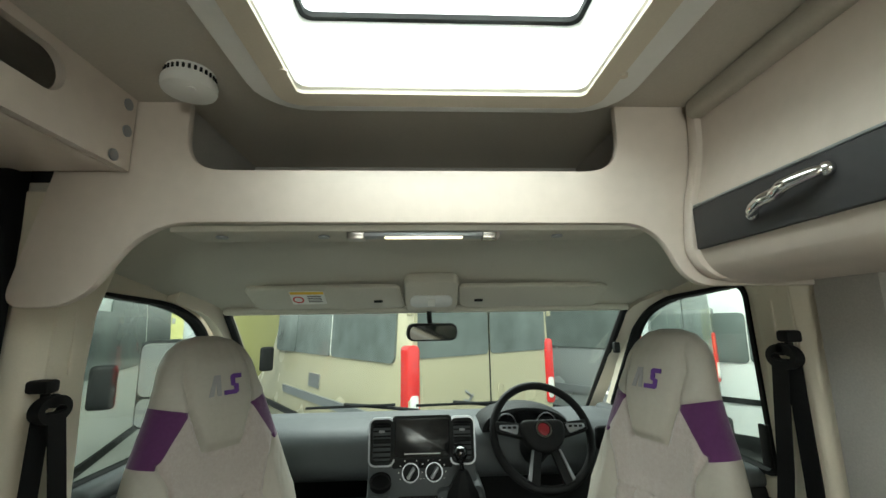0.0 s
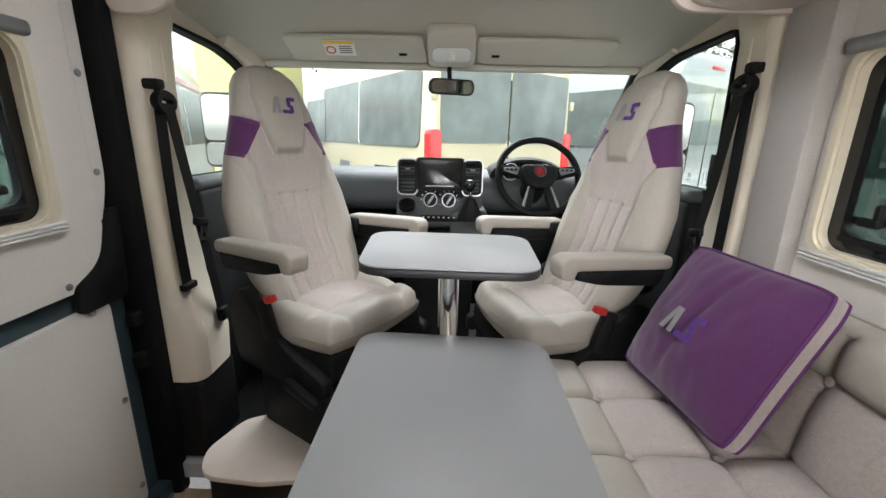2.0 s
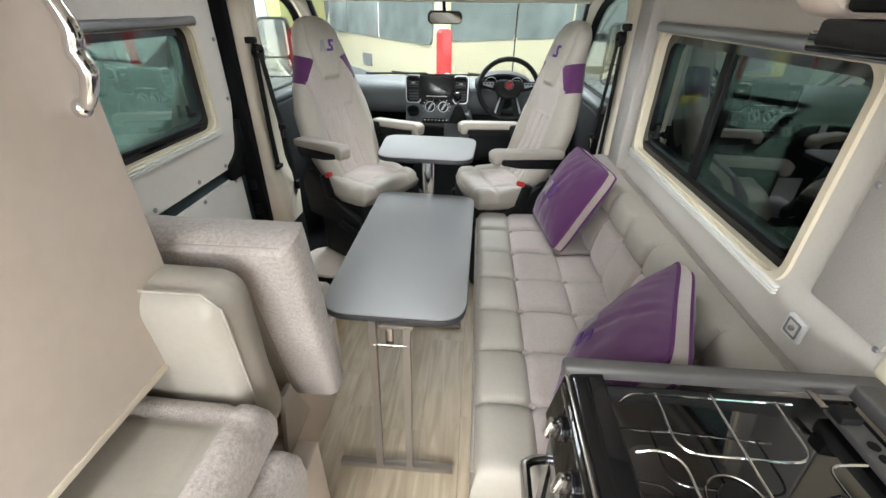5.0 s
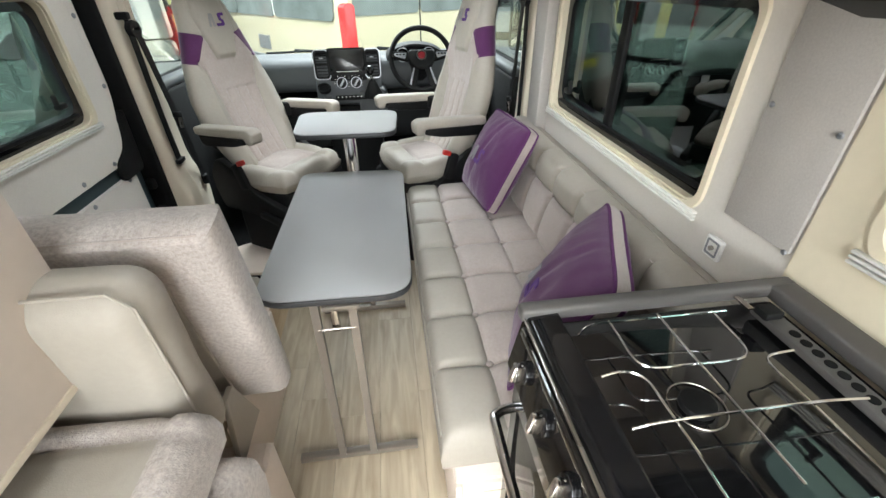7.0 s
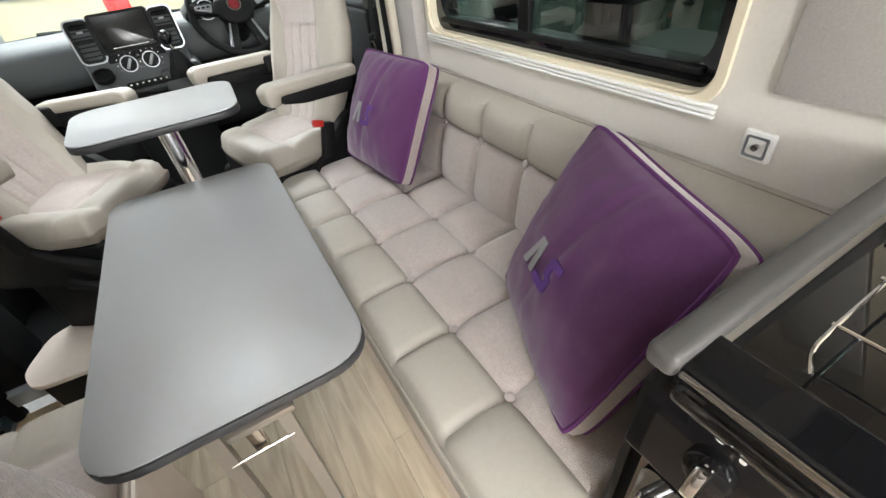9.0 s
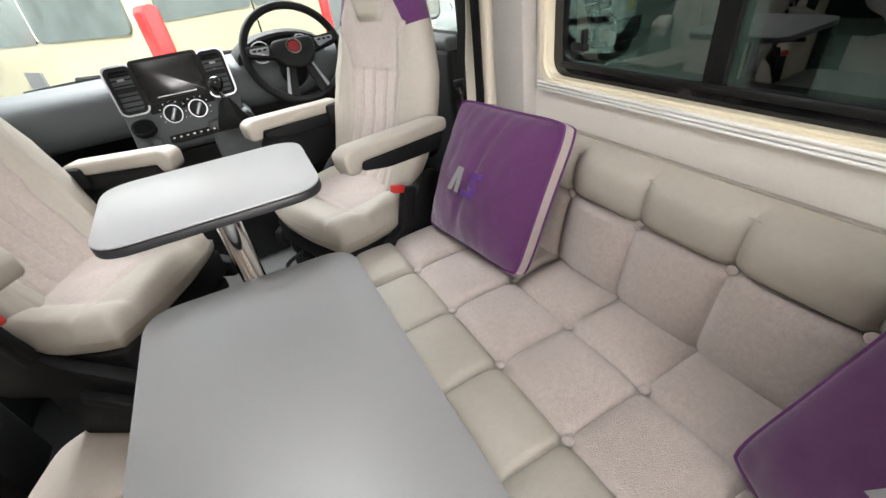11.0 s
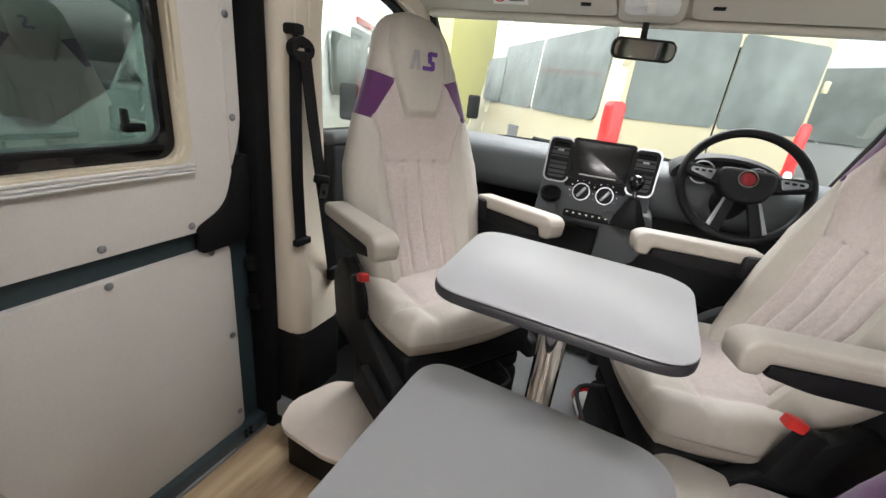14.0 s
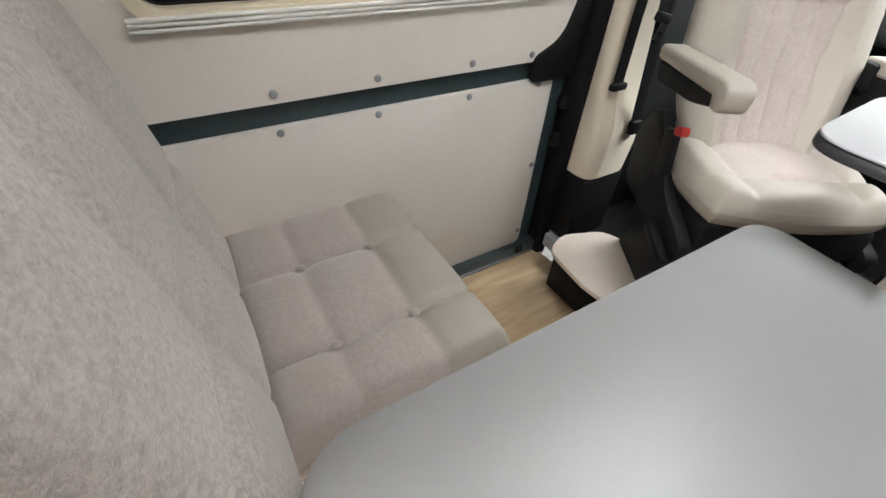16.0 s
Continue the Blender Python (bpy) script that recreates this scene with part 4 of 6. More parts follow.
def vent(x):
    at = pose(x, 1.846, 0.930, -6)
    v = part("air_vent", xf(ring(rrect(-0.050, -0.084, 0.050, 0.084, 0.026), rrect(-0.044, -0.078, 0.044, 0.078, 0.021), -0.013, 0.012, XZ), at), TRIM, cons, "silver rimmed air vent")
    part("surround", xf(ring(rrect(-0.044, -0.078, 0.044, 0.078, 0.021), rrect(-0.034, -0.066, 0.034, 0.066, 0.012), -0.010, 0.010, XZ), at), DASHDARK, v)
    part("backing", xf(slab(rrect(-0.035, -0.067, 0.035, 0.067, 0.012), 0.006, 0.011, 0, XZ), at), RUBBER, v)
    for k in range(7):
        if k != 3:
            part("slat", xf(rbox((0, 0.0, -0.054 + 0.018 * k), (0.066, 0.014, 0.0045), 0.0015), at), BLACK, v)
    part("divider", xf(rbox((0, -0.005, 0.002), (0.068, 0.014, 0.016), 0.004), at), DASHDARK, v)
    part("tab", xf(rbox((0, -0.010, 0.036), (0.022, 0.010, 0.008), 0.002), at), TRIM, v)


vent(CX - 0.155); vent(CX + 0.155)
scr = part("touch_screen", xf(slab(rrect(-0.105, -0.066, 0.105, 0.066, 0.010), -0.014, 0.006, 0.004, XZ), pose(CX, 1.836, 0.945, -8)), SCREEN, cons, "dark touch screen, switched off")
part("button_bar", xf(rbox((0, -0.016, -0.054), (0.135, 0.003, 0.003), 0), pose(CX, 1.836, 0.945, -8)), LABELW, scr)
part("bezel", xf(ring(rrect(-0.114, -0.075, 0.114, 0.075, 0.014), rrect(-0.104, -0.065, 0.104, 0.065, 0.010), -0.006, 0.004, XZ), pose(CX, 1.838, 0.945, -8)), DASHDARK, scr)
for x in (-0.044, 0.044):
    k = part("heater_dial", xf(cyl((0, 0, -0.006), 0.034, 0.012, 28, 0.003, XZ), pose(CX + x, 1.822, 0.828, -10)), DASHDARK, cons, "round heater dial")
    part("dial_ring", xf(ring([(0.033 * math.cos(a * math.tau / 28), 0.033 * math.sin(a * math.tau / 28)) for a in range(28)], [(0.029 * math.cos(a * math.tau / 28), 0.029 * math.sin(a * math.tau / 28)) for a in range(28)], -0.012, -0.004, XZ), pose(CX + x, 1.822, 0.828, -10)), TRIM, k, "silver dial ring")
    part("grip", xf(rbox((0, -0.018, 0), (0.012, 0.018, 0.046), 0.004), pose(CX + x, 1.822, 0.828, -10, 35, 0)), TRIM, k)
    for a in range(9):
        t = radians(-120 + 30 * a)
        part("mark", xf(rbox((0.044 * math.sin(t), -0.002, 0.044 * math.cos(t)), (0.004, 0.002, 0.004), 0), pose(CX + x, 1.822, 0.828, -10)), LABELW, k)
part("hazard_switch", xf(rbox((0, 0, 0), (0.02, 0.012, 0.02), 0.003), pose(CX, 1.818, 0.855, -10)), BLACKGLOSS, cons)
part("switch_panel", xf(slab(rrect(-0.10, -0.014, 0.10, 0.014, 0.008), -0.008, 0.004, 0.002, XZ), pose(CX + 0.01, 1.780, 0.748, -30)), BLACK, cons)
for k in range(8):
    part("switch", xf(rbox((-0.084 + 0.024 * k, -0.010, 0), (0.019, 0.006, 0.018), 0.002), pose(CX + 0.01, 1.780, 0.748, -30)), DASHDARK, cons)
    part("symbol", xf(rbox((-0.084 + 0.024 * k, -0.014, 0.001), (0.008, 0.002, 0.005), 0), pose(CX + 0.01, 1.780, 0.748, -30)), LABELW, cons)
part("cup_holder", xf(ring([(0.040 * math.cos(a * math.tau / 28), 0.034 * math.sin(a * math.tau / 28)) for a in range(28)], [(0.033 * math.cos(a * math.tau / 28), 0.027 * math.sin(a * math.tau / 28)) for a in range(28)], -0.012, 0.010), pose(CX - 0.155, 1.80, 0.805, 38)), BLACK, cons)
part("cup_well", xf(cyl((0, 0, -0.004), 0.034, 0.006, 24), pose(CX - 0.155, 1.80, 0.805, 38)), RUBBER, cons)
for k in (0, 1):
    part("socket_cap", xf(cyl((0, 0, -0.004), 0.019, 0.022, 20, 0.004, XZ), pose(CX - 0.176 + 0.045 * k, 1.775, 0.752, -30)), DASH, cons, "round socket cap")
gl = part("gear_console", slab(round_poly([(0.0, 0.78), (0.17, 0.80), (0.19, 0.70), (0.14, 0.60), (0.0, 0.60)], [0.02, 0.03, 0.03, 0.03, 0]), 1.77, 2.0, 0.015, XZ), DASH, db)
part("gaiter", loft([[Vector((0.095 + r * math.cos(a * math.tau / 16) * (1 + 0.09 * (a % 2)), 1.765 + dy + r * math.sin(a * math.tau / 16) * (1 + 0.09 * (a % 2)), z)) for a in range(16)] for z, r, dy in ((0.745, 0.062, 0.03), (0.775, 0.055, 0.02), (0.80, 0.040, 0.01), (0.83, 0.028, 0.0), (0.85, 0.016, -0.005))]), BLACK, gl, "black leather gear gaiter")
lev = part("gear_lever", tube([(0.095, 1.76, 0.845), (0.088, 1.745, 0.885)], 0.008, 10), CHROME, gl, "chrome gear lever")
part("knob", loft([[Vector((0.086 + r * math.cos(a * math.tau / 18), 1.741 + r * math.sin(a * math.tau / 18), z)) for a in range(18)] for z, r in ((0.88, 0.010), (0.89, 0.019), (0.905, 0.026), (0.92, 0.026), (0.932, 0.019), (0.936, 0.008))]), BLACKGLOSS, lev, "glossy black gear knob")
# instrument hood
part("instrument_hood", loft([[Vector((0.385 + rx * math.cos(a * math.pi / 14), y, 0.93 + rz * math.sin(a * math.pi / 14))) for a in range(15)] + [Vector((0.385 - rx, y, 0.90)), Vector((0.385 + rx, y, 0.90))] for y, rx, rz in ((1.97, 0.185, 0.085), (2.0, 0.195, 0.095), (2.15, 0.20, 0.085), (2.30, 0.16, 0.01))]), DASHDARK, db, "dark instrument hood")
part("instrument_face", xf(slab([(0.165 * math.cos(a * math.pi / 16), 0.072 * math.sin(a * math.pi / 16)) for a in range(17)], -0.004, 0, 0, XZ), pose(0.385, 1.966, 0.932)), BLACKGLOSS, db)
for x in (0.30, 0.47):
    part("gauge", xf(ring([(0.042 * math.cos(a * math.tau / 24), 0.042 * math.sin(a * math.tau / 24)) for a in range(24)], [(0.038 * math.cos(a * math.tau / 24), 0.038 * math.sin(a * math.tau / 24)) for a in range(24)], -0.006, 0, XZ), pose(x, 1.963, 0.955)), TRIM, db)
part("side_vent", rbox((0.72, 1.935, 0.90), (0.11, 0.03, 0.09), 0.015, 3), BLACK, db)

# steering wheel
sw = thing("steering_wheel", "black steering wheel with silver spokes", "steering wheel")
sw.matrix_basis = lift(pose(0.42, 2.01, 0.95, -32))
part("rim", tube([(0.187 * math.cos(a * math.tau / 48), 0, 0.187 * math.sin(a * math.tau / 48)) for a in range(48)], 0.0155, 12, True), BLACK, sw)
hub = part("hub", slab(round_poly([(-0.085, 0.045), (0.085, 0.045), (0.085, -0.02), (0.04, -0.07), (-0.04, -0.07), (-0.085, -0.02)], 0.03), -0.035, 0.03, 0.014, XZ, 3), BLACK, sw, "black hub pad")
part("badge", cyl((0, 0.005, -0.040), 0.022, 0.006, 24, 0.002, XZ), mat("deep_red_enamel", (0.22, 0.012, 0.018), 0.35), hub, "round red badge")
part("badge_rim", ring([(0.030 * math.cos(a * math.tau / 24), 0.005 + 0.030 * math.sin(a * math.tau / 24)) for a in range(24)], [(0.025 * math.cos(a * math.tau / 24), 0.005 + 0.025 * math.sin(a * math.tau / 24)) for a in range(24)], -0.041, -0.034, XZ), CHROME, hub)
for s in (-1, 1):
    sp = part("spoke", slab(round_poly([(s * 0.075, 0.035), (s * 0.178, 0.045), (s * 0.178, 0.005), (s * 0.075, -0.02)], 0.012), -0.022, 0.008, 0.006, XZ), BLACK, sw)
    part("spoke_trim", slab(round_poly([(s * 0.09, 0.028), (s * 0.165, 0.028), (s * 0.165, 0.012), (s * 0.10, -0.008)], 0.008), -0.027, -0.021, 0.002, XZ), TRIM, sp, "silver spoke trim")
    for k in range(3):
        part("button", rbox((s * (0.108 + 0.02 * k), -0.028, 0.017), (0.013, 0.004, 0.008), 0.002), BLACK, sp)
    part("lower_spoke", slab([(s * 0.016, -0.06), (s * 0.050, -0.050), (s * 0.085, -0.160), (s * 0.045, -0.178)], -0.018, 0.0, 0.004, XZ), BLACK, sw, "black lower spoke")
    part("spoke_edge", slab([(s * 0.046, -0.062), (s * 0.054, -0.060), (s * 0.086, -0.155), (s * 0.074, -0.163)], -0.022, -0.010, 0.002, XZ), TRIM, sw, "silver spoke edge")
part("column", tube([(0, 0.02, 0), (0, 0.22, 0)], 0.06, 14), DASHDARK, sw)
for s in (-1, 1):
    part("stalk", tube([(s * 0.04, 0.05, 0.03), (s * 0.16, 0.06, 0.045)], [0.008, 0.011], 8), BLACK, sw)


# ---- captain seats ----
HEAD = ((0.43, 0.056), (0.475, 0.056), (0.575, 0.089), (0.66, 0.098), (0.80, 0.06))           # half width of the headrest panel by height
INSERT = ((0.0, 0.108), (0.2, 0.115), (0.335, 0.123), (0.42, 0.140), (0.470, 0.163), (0.575, 0.089), (0.60, 0.08))   # half width of the pile panel


def seat_zone(x, z):
    """Which cover lies where on the backrest's front, by height above the cushion's foot."""
    hp, ax = lerp(HEAD, z), abs(x)
    if z > 0.475 and ax < hp:
        return "head"
    low, top = 0.462 + 0.22 * (ax - 0.163), 0.580 + 0.26 * (ax - 0.104)
    if low < z < top and ax > 0.089 + (0.575 - z) * 0.70:
        return "purple"
    if z >= top:
        return "leather"
    return "insert" if ax < lerp(INSERT, z) else "leather"


def captain_seat(label, m, group, side):
    """Swivelled cab seat; its front looks to -y; origin on the floor under the cushion; side: where the buckle is."""
    st = thing("captain_seat", label, "seat", m, group)
    SZ, YB = 0.56, 0.140
    # backrest: rings from foot to crown, seen from the front
    wt = ((0, 0.205), (0.08, 0.232), (0.20, 0.252), (0.32, 0.246), (0.46, 0.207), (0.56, 0.170), (0.64, 0.146), (0.69, 0.133), (0.725, 0.112), (0.752, 0.078), (0.765, 0.03))
    tt = ((0, 0.075), (0.25, 0.085), (0.46, 0.07), (0.60, 0.060), (0.70, 0.052), (0.75, 0.035), (0.765, 0.012))
    lean = lambda z: 0.19 * z / 0.63 + 0.03 * math.sin(math.pi * min(z, 0.6) / 0.6)
    zs = [0.765 * (1 - (1 - k / 110) ** 1.1) for k in range(111)]
    nf, nb = 120, 24
    rows = []
    for z in zs:
        hw, ht = lerp(wt, z), lerp(tt, z)
        ins, hp = lerp(INSERT, z), lerp(HEAD, z)
        row = []
        for k in range(nf + nb):
            q = -1 + 2 * k / nf if k <= nf else 1 - 2 * (k - nf) / nb
            t = math.sin(q * math.pi / 2)
            x = hw * t
            y = -ht * max(0.0, 1 - abs(t) ** 3.0) ** 0.42
            if k > nf:
                y = -y
            else:
                # hollow between the bolsters, the flutes and the seams
                y += 0.048 * max(0.0, 1 - (x / (hw * 0.66)) ** 4) * lerp(((0, 0.5), (0.2, 1), (0.38, 0.8), (0.48, 0.25), (0.6, 0.0)), z)
                if z < 0.337:
                    y += sum(0.008 * math.exp(-((x - c) / 0.005) ** 2) for c in (-0.061, 0, 0.061)) * min(1, z / 0.04)
                if abs(x) < 0.124:
                    y += 0.006 * math.exp(-((z - 0.338) / 0.005) ** 2)
                if z < 0.475:
                    y += 0.009 * math.exp(-((abs(x) - ins) / 0.006) ** 2)
                    y += 0.0025 * math.exp(-((abs(x) - ins - 0.042) / 0.003) ** 2)
                else:
                    y += 0.008 * math.exp(-((abs(x) - hp) / 0.005) ** 2) * min(1, (0.79 - z) / 0.2)
                    y += 0.006 * math.exp(-((z - 0.578 - 0.26 * (abs(x) - 0.104)) / 0.005) ** 2) * (1 if abs(x) > hp else 0)
                    y -= 0.015 * max(0.0, 1 - (x / max(hp, 0.03)) ** 6) * min(1, max(0, (z - 0.475) / 0.02)) * min(1, (0.79 - z) / 0.1)
                y += 0.0030 * noise.noise(Vector((x * 14, z * 14, 3))) + 0.0012 * noise.noise(Vector((x * 60, z * 22, 5)))
            row.append(Vector((x, YB + lean(z) + y, SZ + z + 0.01)))
        rows.append(row)
    whole = loft(rows)
    z0 = SZ + 0.01

    def cut(co, no):
        bmesh.ops.bisect_plane(whole, geom=whole.verts[:] + whole.edges[:] + whole.faces[:], dist=1e-5, plane_co=co, plane_no=no)

    for s in (-1, 1):
        cut((s * 0.163, 0, z0 + 0.462), (s * -0.22, 0, 1))
        cut((s * 0.104, 0, z0 + 0.580), (s * -0.26, 0, 1))
        cut((s * 0.089, 0, z0 + 0.575), (s, 0, 0.70))
        for tab in (INSERT[:5], HEAD[1:]):
            for (za, xa), (zc, xc) in zip(tab, tab[1:]):
                cut((s * xa, 0, z0 + za), (s * (zc - za), 0, -(xc - xa)))
    cut((0, 0, z0 + 0.475), (0, 0, 1))
    keys = ("leather", "head", "purple", "purple2", "insert")
    for f in whole.faces:
        c = f.calc_center_median()
        z = c.z - z0
        zone = seat_zone(c.x, z)
        if c.y > YB + lean(z) and zone != "purple":
            zone = "leather"
        f.material_index = keys.index("purple2" if zone == "purple" and c.x > 0 else zone)
    bms = {}
    for k, key in enumerate(keys):
        b = whole.copy()
        bmesh.ops.delete(b, geom=[f for f in b.faces if f.material_index != k], context="FACES")
        for f in b.faces:
            f.material_index = 0
        bms[key] = b
    whole.free()
    back = part("backrest", bms["leather"], LEATHER, st, "", 60)
    part("centre_panel", bms["insert"], FABRIC, back, "fluted pinkish pile panel", 60)
    part("headrest_panel", bms["head"], LEATHER, back, "raised headrest panel", 60)
    part("shoulder_patch", bms["purple"], PURPLE, back, "purple shoulder patch", 60)
    part("shoulder_patch", bms["purple2"], PURPLE, back, "purple shoulder patch", 60)
    part("back_shell", slab(rrect(-0.20, 0.60, 0.20, 1.02, 0.09), 0.02, 0.045, 0.008, Matrix.Translation((0, YB + 0.125, 0)) @ XZ), BLACK, back, "black seat back shell")
    zb = 0.635
    emblem(back, Matrix.Translation((0, YB + lean(zb) - lerp(tt, zb) - 0.0170, SZ + 0.01 + zb)) @ Matrix.Rotation(radians(-14), 4, "X") @ XZ @ Matrix.Diagonal((1, 1, -1, 1)), 0.088)
    # cushion
    su = (0.105, 0.395)
    cushion = mound(0.50, 0.47, 0.090, su, (0.12,), 0.045, 0.007, 0.012, lambda u, v: 1 if (0.105 < u < 0.395 and v > 0.12) else 0, 0.0125)
    for q in cushion.verts:
        u, v = (q.co.x - 0.25) / 0.25, (q.co.y - 0.235) / 0.235
        q.co.x = 0.25 + 0.243 * u * math.sqrt(max(0.2, 1 - 0.20 * v * v * (1 if v < 0 else 0.4)))
        q.co.y = 0.235 + 0.235 * v * math.sqrt(max(0.2, 1 - 0.22 * u * u * (1 if v < 0 else 0.3)))
        q.co.z += 0.0035 * noise.noise(Vector((q.co.x * 16, q.co.y * 16, 2)))
    cu = part("seat_cushion", xf(cushion, pose(-0.25, -0.205, 0.482)), [LEATHER, FABRIC], st, "grey-beige leather cushion with a pile centre", 60)
    part("stitching", tube(smooth_path([(-0.205, -0.15, 0.538), (-0.12, -0.188, 0.541), (0, -0.200, 0.542), (0.12, -0.188, 0.541), (0.205, -0.15, 0.538)], 5), 0.0022, 5), LEATHER, cu)
    # arms
    for s in (-1, 1):
        arm = part("armrest", xf(slab(round_poly([(-0.19, -0.020), (0.135, -0.020), (0.143, -0.046), (0.183, -0.046), (0.192, 0.006), (0.165, 0.022), (-0.19, 0.020)], [0.022, 0.006, 0.010, 0.018, 0.026, 0.03, 0.02]), -0.034, 0.034, 0.010, YZ @ Matrix.Diagonal((-1, 1, 1, 1)), 3), pose(s * 0.285, 0.035, 0.787, -3)), LEATHER, st, "padded leather armrest", 60)
        part("under_shell", xf(slab(round_poly([(-0.16, -0.07), (0.05, -0.062), (0.134, -0.045), (0.134, -0.018), (-0.17, -0.018)], [0.03, 0.03, 0.008, 0.003, 0.01]), -0.031, 0.031, 0.006, YZ @ Matrix.Diagonal((-1, 1, 1, 1))), pose(s * 0.285, 0.035, 0.787, -3)), BLACK, arm, "black armrest shell")
        part("pivot", rbox((s * 0.252, 0.185, 0.755), (0.03, 0.06, 0.07), 0.012), BLACK, arm)
    # base, hinge covers, buckle, rails
    part("pan", rbox((0, 0.03, 0.437), (0.46, 0.43, 0.10), 0.02, 3), BLACK, st, "black seat pan")
    for s in (-1, 1):
        part("side_cover", slab(round_poly([(-0.20, 0.36), (0.24, 0.36), (0.28, 0.53), (0.20, 0.64), (0.12, 0.60), (-0.02, 0.475), (-0.20, 0.42)], [0.02, 0.03, 0.05, 0.05, 0.05, 0.05, 0.02]), s * 0.250 - 0.020, s * 0.250 + 0.020, 0.008, YZ), BLACK, st, "black hinge cover")
    part("lever", xf(rbox((0, 0, 0), (0.03, 0.15, 0.035), 0.01), pose(side * 0.285, -0.12, 0.37, 12)), BLACK, st)
    bk = part("belt_buckle", xf(rbox((0, 0, 0), (0.030, 0.05, 0.13), 0.008), pose(side * 0.268, 0.050, 0.560, -18)), BLACK, st)
    part("release", xf(rbox((0, 0, 0), (0.026, 0.042, 0.024), 0.006), pose(side * 0.268, 0.027, 0.632, -18)), REDP, bk, "red release button")
    part("handle", tube(smooth_path([(0.10, -0.14, 0.385), (0.10, -0.25, 0.365), (0.0, -0.265, 0.36), (-0.10, -0.25, 0.365), (-0.10, -0.14, 0.385)], 5), 0.007, 8), BLACK, st)
    part("swivel_plate", rbox((0, 0.02, 0.365), (0.40, 0.40, 0.045), 0.01), RUBBER, st)
    part("plinth", rbox((0, 0.02, 0.17), (0.42, 0.42, 0.34), 0.03, 3), BLACK, st, "black seat plinth")
    return st


captain_seat("grey-beige captain seat with purple shoulders, swivelled to the table", pose(-0.375, 1.442, 0, 0, 0, 57), "captain seats", -1)
captain_seat("grey-beige driver's seat with purple shoulders, swivelled to the table", pose(0.357, 1.456, 0, 0, 0, -72), "captain seats", 1)
panel("step_board", "pale pink board step beside the seat plinth", "step", [slab(round_poly([(-0.76, 1.10), (-0.56, 1.08), (-0.34, 1.11), (-0.34, 1.42), (-0.62, 1.42), (-0.74, 1.37), (-0.80, 1.21)], [0.06, 0.02, 0.03, 0.02, 0.02, 0.04, 0.04]), 0.085, 0.105, 0.004)], FACING)
panel("step_box", "dark riser under the board step", "step", [rbox((-0.56, 1.27, -0.008), (0.40, 0.26, 0.184), 0.01)], BLACK)
fe = thing("fire_extinguisher", "small red fire extinguisher lying by the seat", "extinguisher", pose(0.149, 1.811, 0.047, 0, 0, 20))
part("cylinder", xf(cyl((0, 0, -0.10), 0.045, 0.22, 20, 0.018), Matrix.Rotation(radians(90), 4, "X")), LAMPRED, fe)
part("label", xf(cyl((0, 0, -0.05), 0.0458, 0.09, 20), Matrix.Rotation(radians(90), 4, "X")), LABELW, fe, "white label")
part("valve", rbox((0, -0.15, 0.0), (0.03, 0.06, 0.03), 0.006), BLACK, fe)


# ---- tables ----
def table_top(name, label, pts, r, z, top_mat, parent):
    o = round_poly(pts, r, 7)
    part("edging", slab(o, z - 0.023, z - 0.005, 0.004), TEDGE, parent, "charcoal table edging")
    cx, cy = sum(p[0] for p in o) / len(o), sum(p[1] for p in o) / len(o)
    inn = [(cx + (x - cx) * 0.994, cy + (y - cy) * 0.994) for x, y in o]
    part("tabletop", slab(inn, z - 0.004, z, 0.0015), top_mat, parent, label)


t1 = thing("pedestal_table", "small pale grey pedestal table between the cab seats", "table")
table_top("tabletop", "pale grey laminate top", [(-0.205, 0.912), (0.212, 0.895), (0.232, 1.245), (-0.225, 1.268)], [0.07, 0.07, 0.08, 0.08], 0.843, TABLE, t1)
part("pole", tube([(0.005, 1.08, 0.02), (0.005, 1.08, 0.80)], 0.0275, 24), CHROME, t1, "chrome tube pole")
part("collar", cyl((0.005, 1.08, 0.79), 0.06, 0.027, 24, 0.006), STEEL, t1)
part("base_plate", cyl((0.005, 1.08, 0.0), 0.085, 0.02, 28, 0.008), STEEL, t1)

t2 = thing("folding_table", "long grey laminate table on folding legs", "table")
table_top("tabletop", "grey laminate top", [(-0.208, 0.082), (0.216, 0.072), (0.232, 0.945), (-0.205, 0.972)], [0.09, 0.09, 0.07, 0.07], 0.665, TABLE2, t2)
for x in (-0.058, 0.045):
    part("leg", strap([(x, 0.12, 0.64), (x, 0.055, 0.03)], 0.022, 0.022, (1, 0, 0)), LEGMETAL, t2, "bronze-grey folding leg")
for x in (-0.14, 0.12):
    part("leg", strap([(x * 0.3, 0.80, 0.635), (x * 0.3, 0.83, 0.03)], 0.022, 0.022, (1, 0, 0)), LEGMETAL, t2, "bronze-grey folding leg")
part("foot_bar", rbox((-0.004, 0.066, 0.013), (0.40, 0.026, 0.024), 0.003), LEGMETAL, t2)
part("foot_bar", rbox((-0.005, 0.83, 0.013), (0.40, 0.026, 0.024), 0.003), LEGMETAL, t2)
part("bracket", rbox((-0.008, 0.115, 0.575), (0.022, 0.02, 0.10), 0.003), STEEL, t2, "steel latch bracket")
part("latch_wire", tube([(-0.058, 0.10, 0.54), (0.045, 0.10, 0.54)], 0.0025, 6), STEEL, t2)
part("under_rail", rbox((0.02, 0.50, 0.634), (0.10, 0.86, 0.014), 0.003), LEGMETAL, t2)
part("under_rail", rbox((0.015, 0.125, 0.634), (0.24, 0.03, 0.012), 0.003), LEGMETAL, t2)


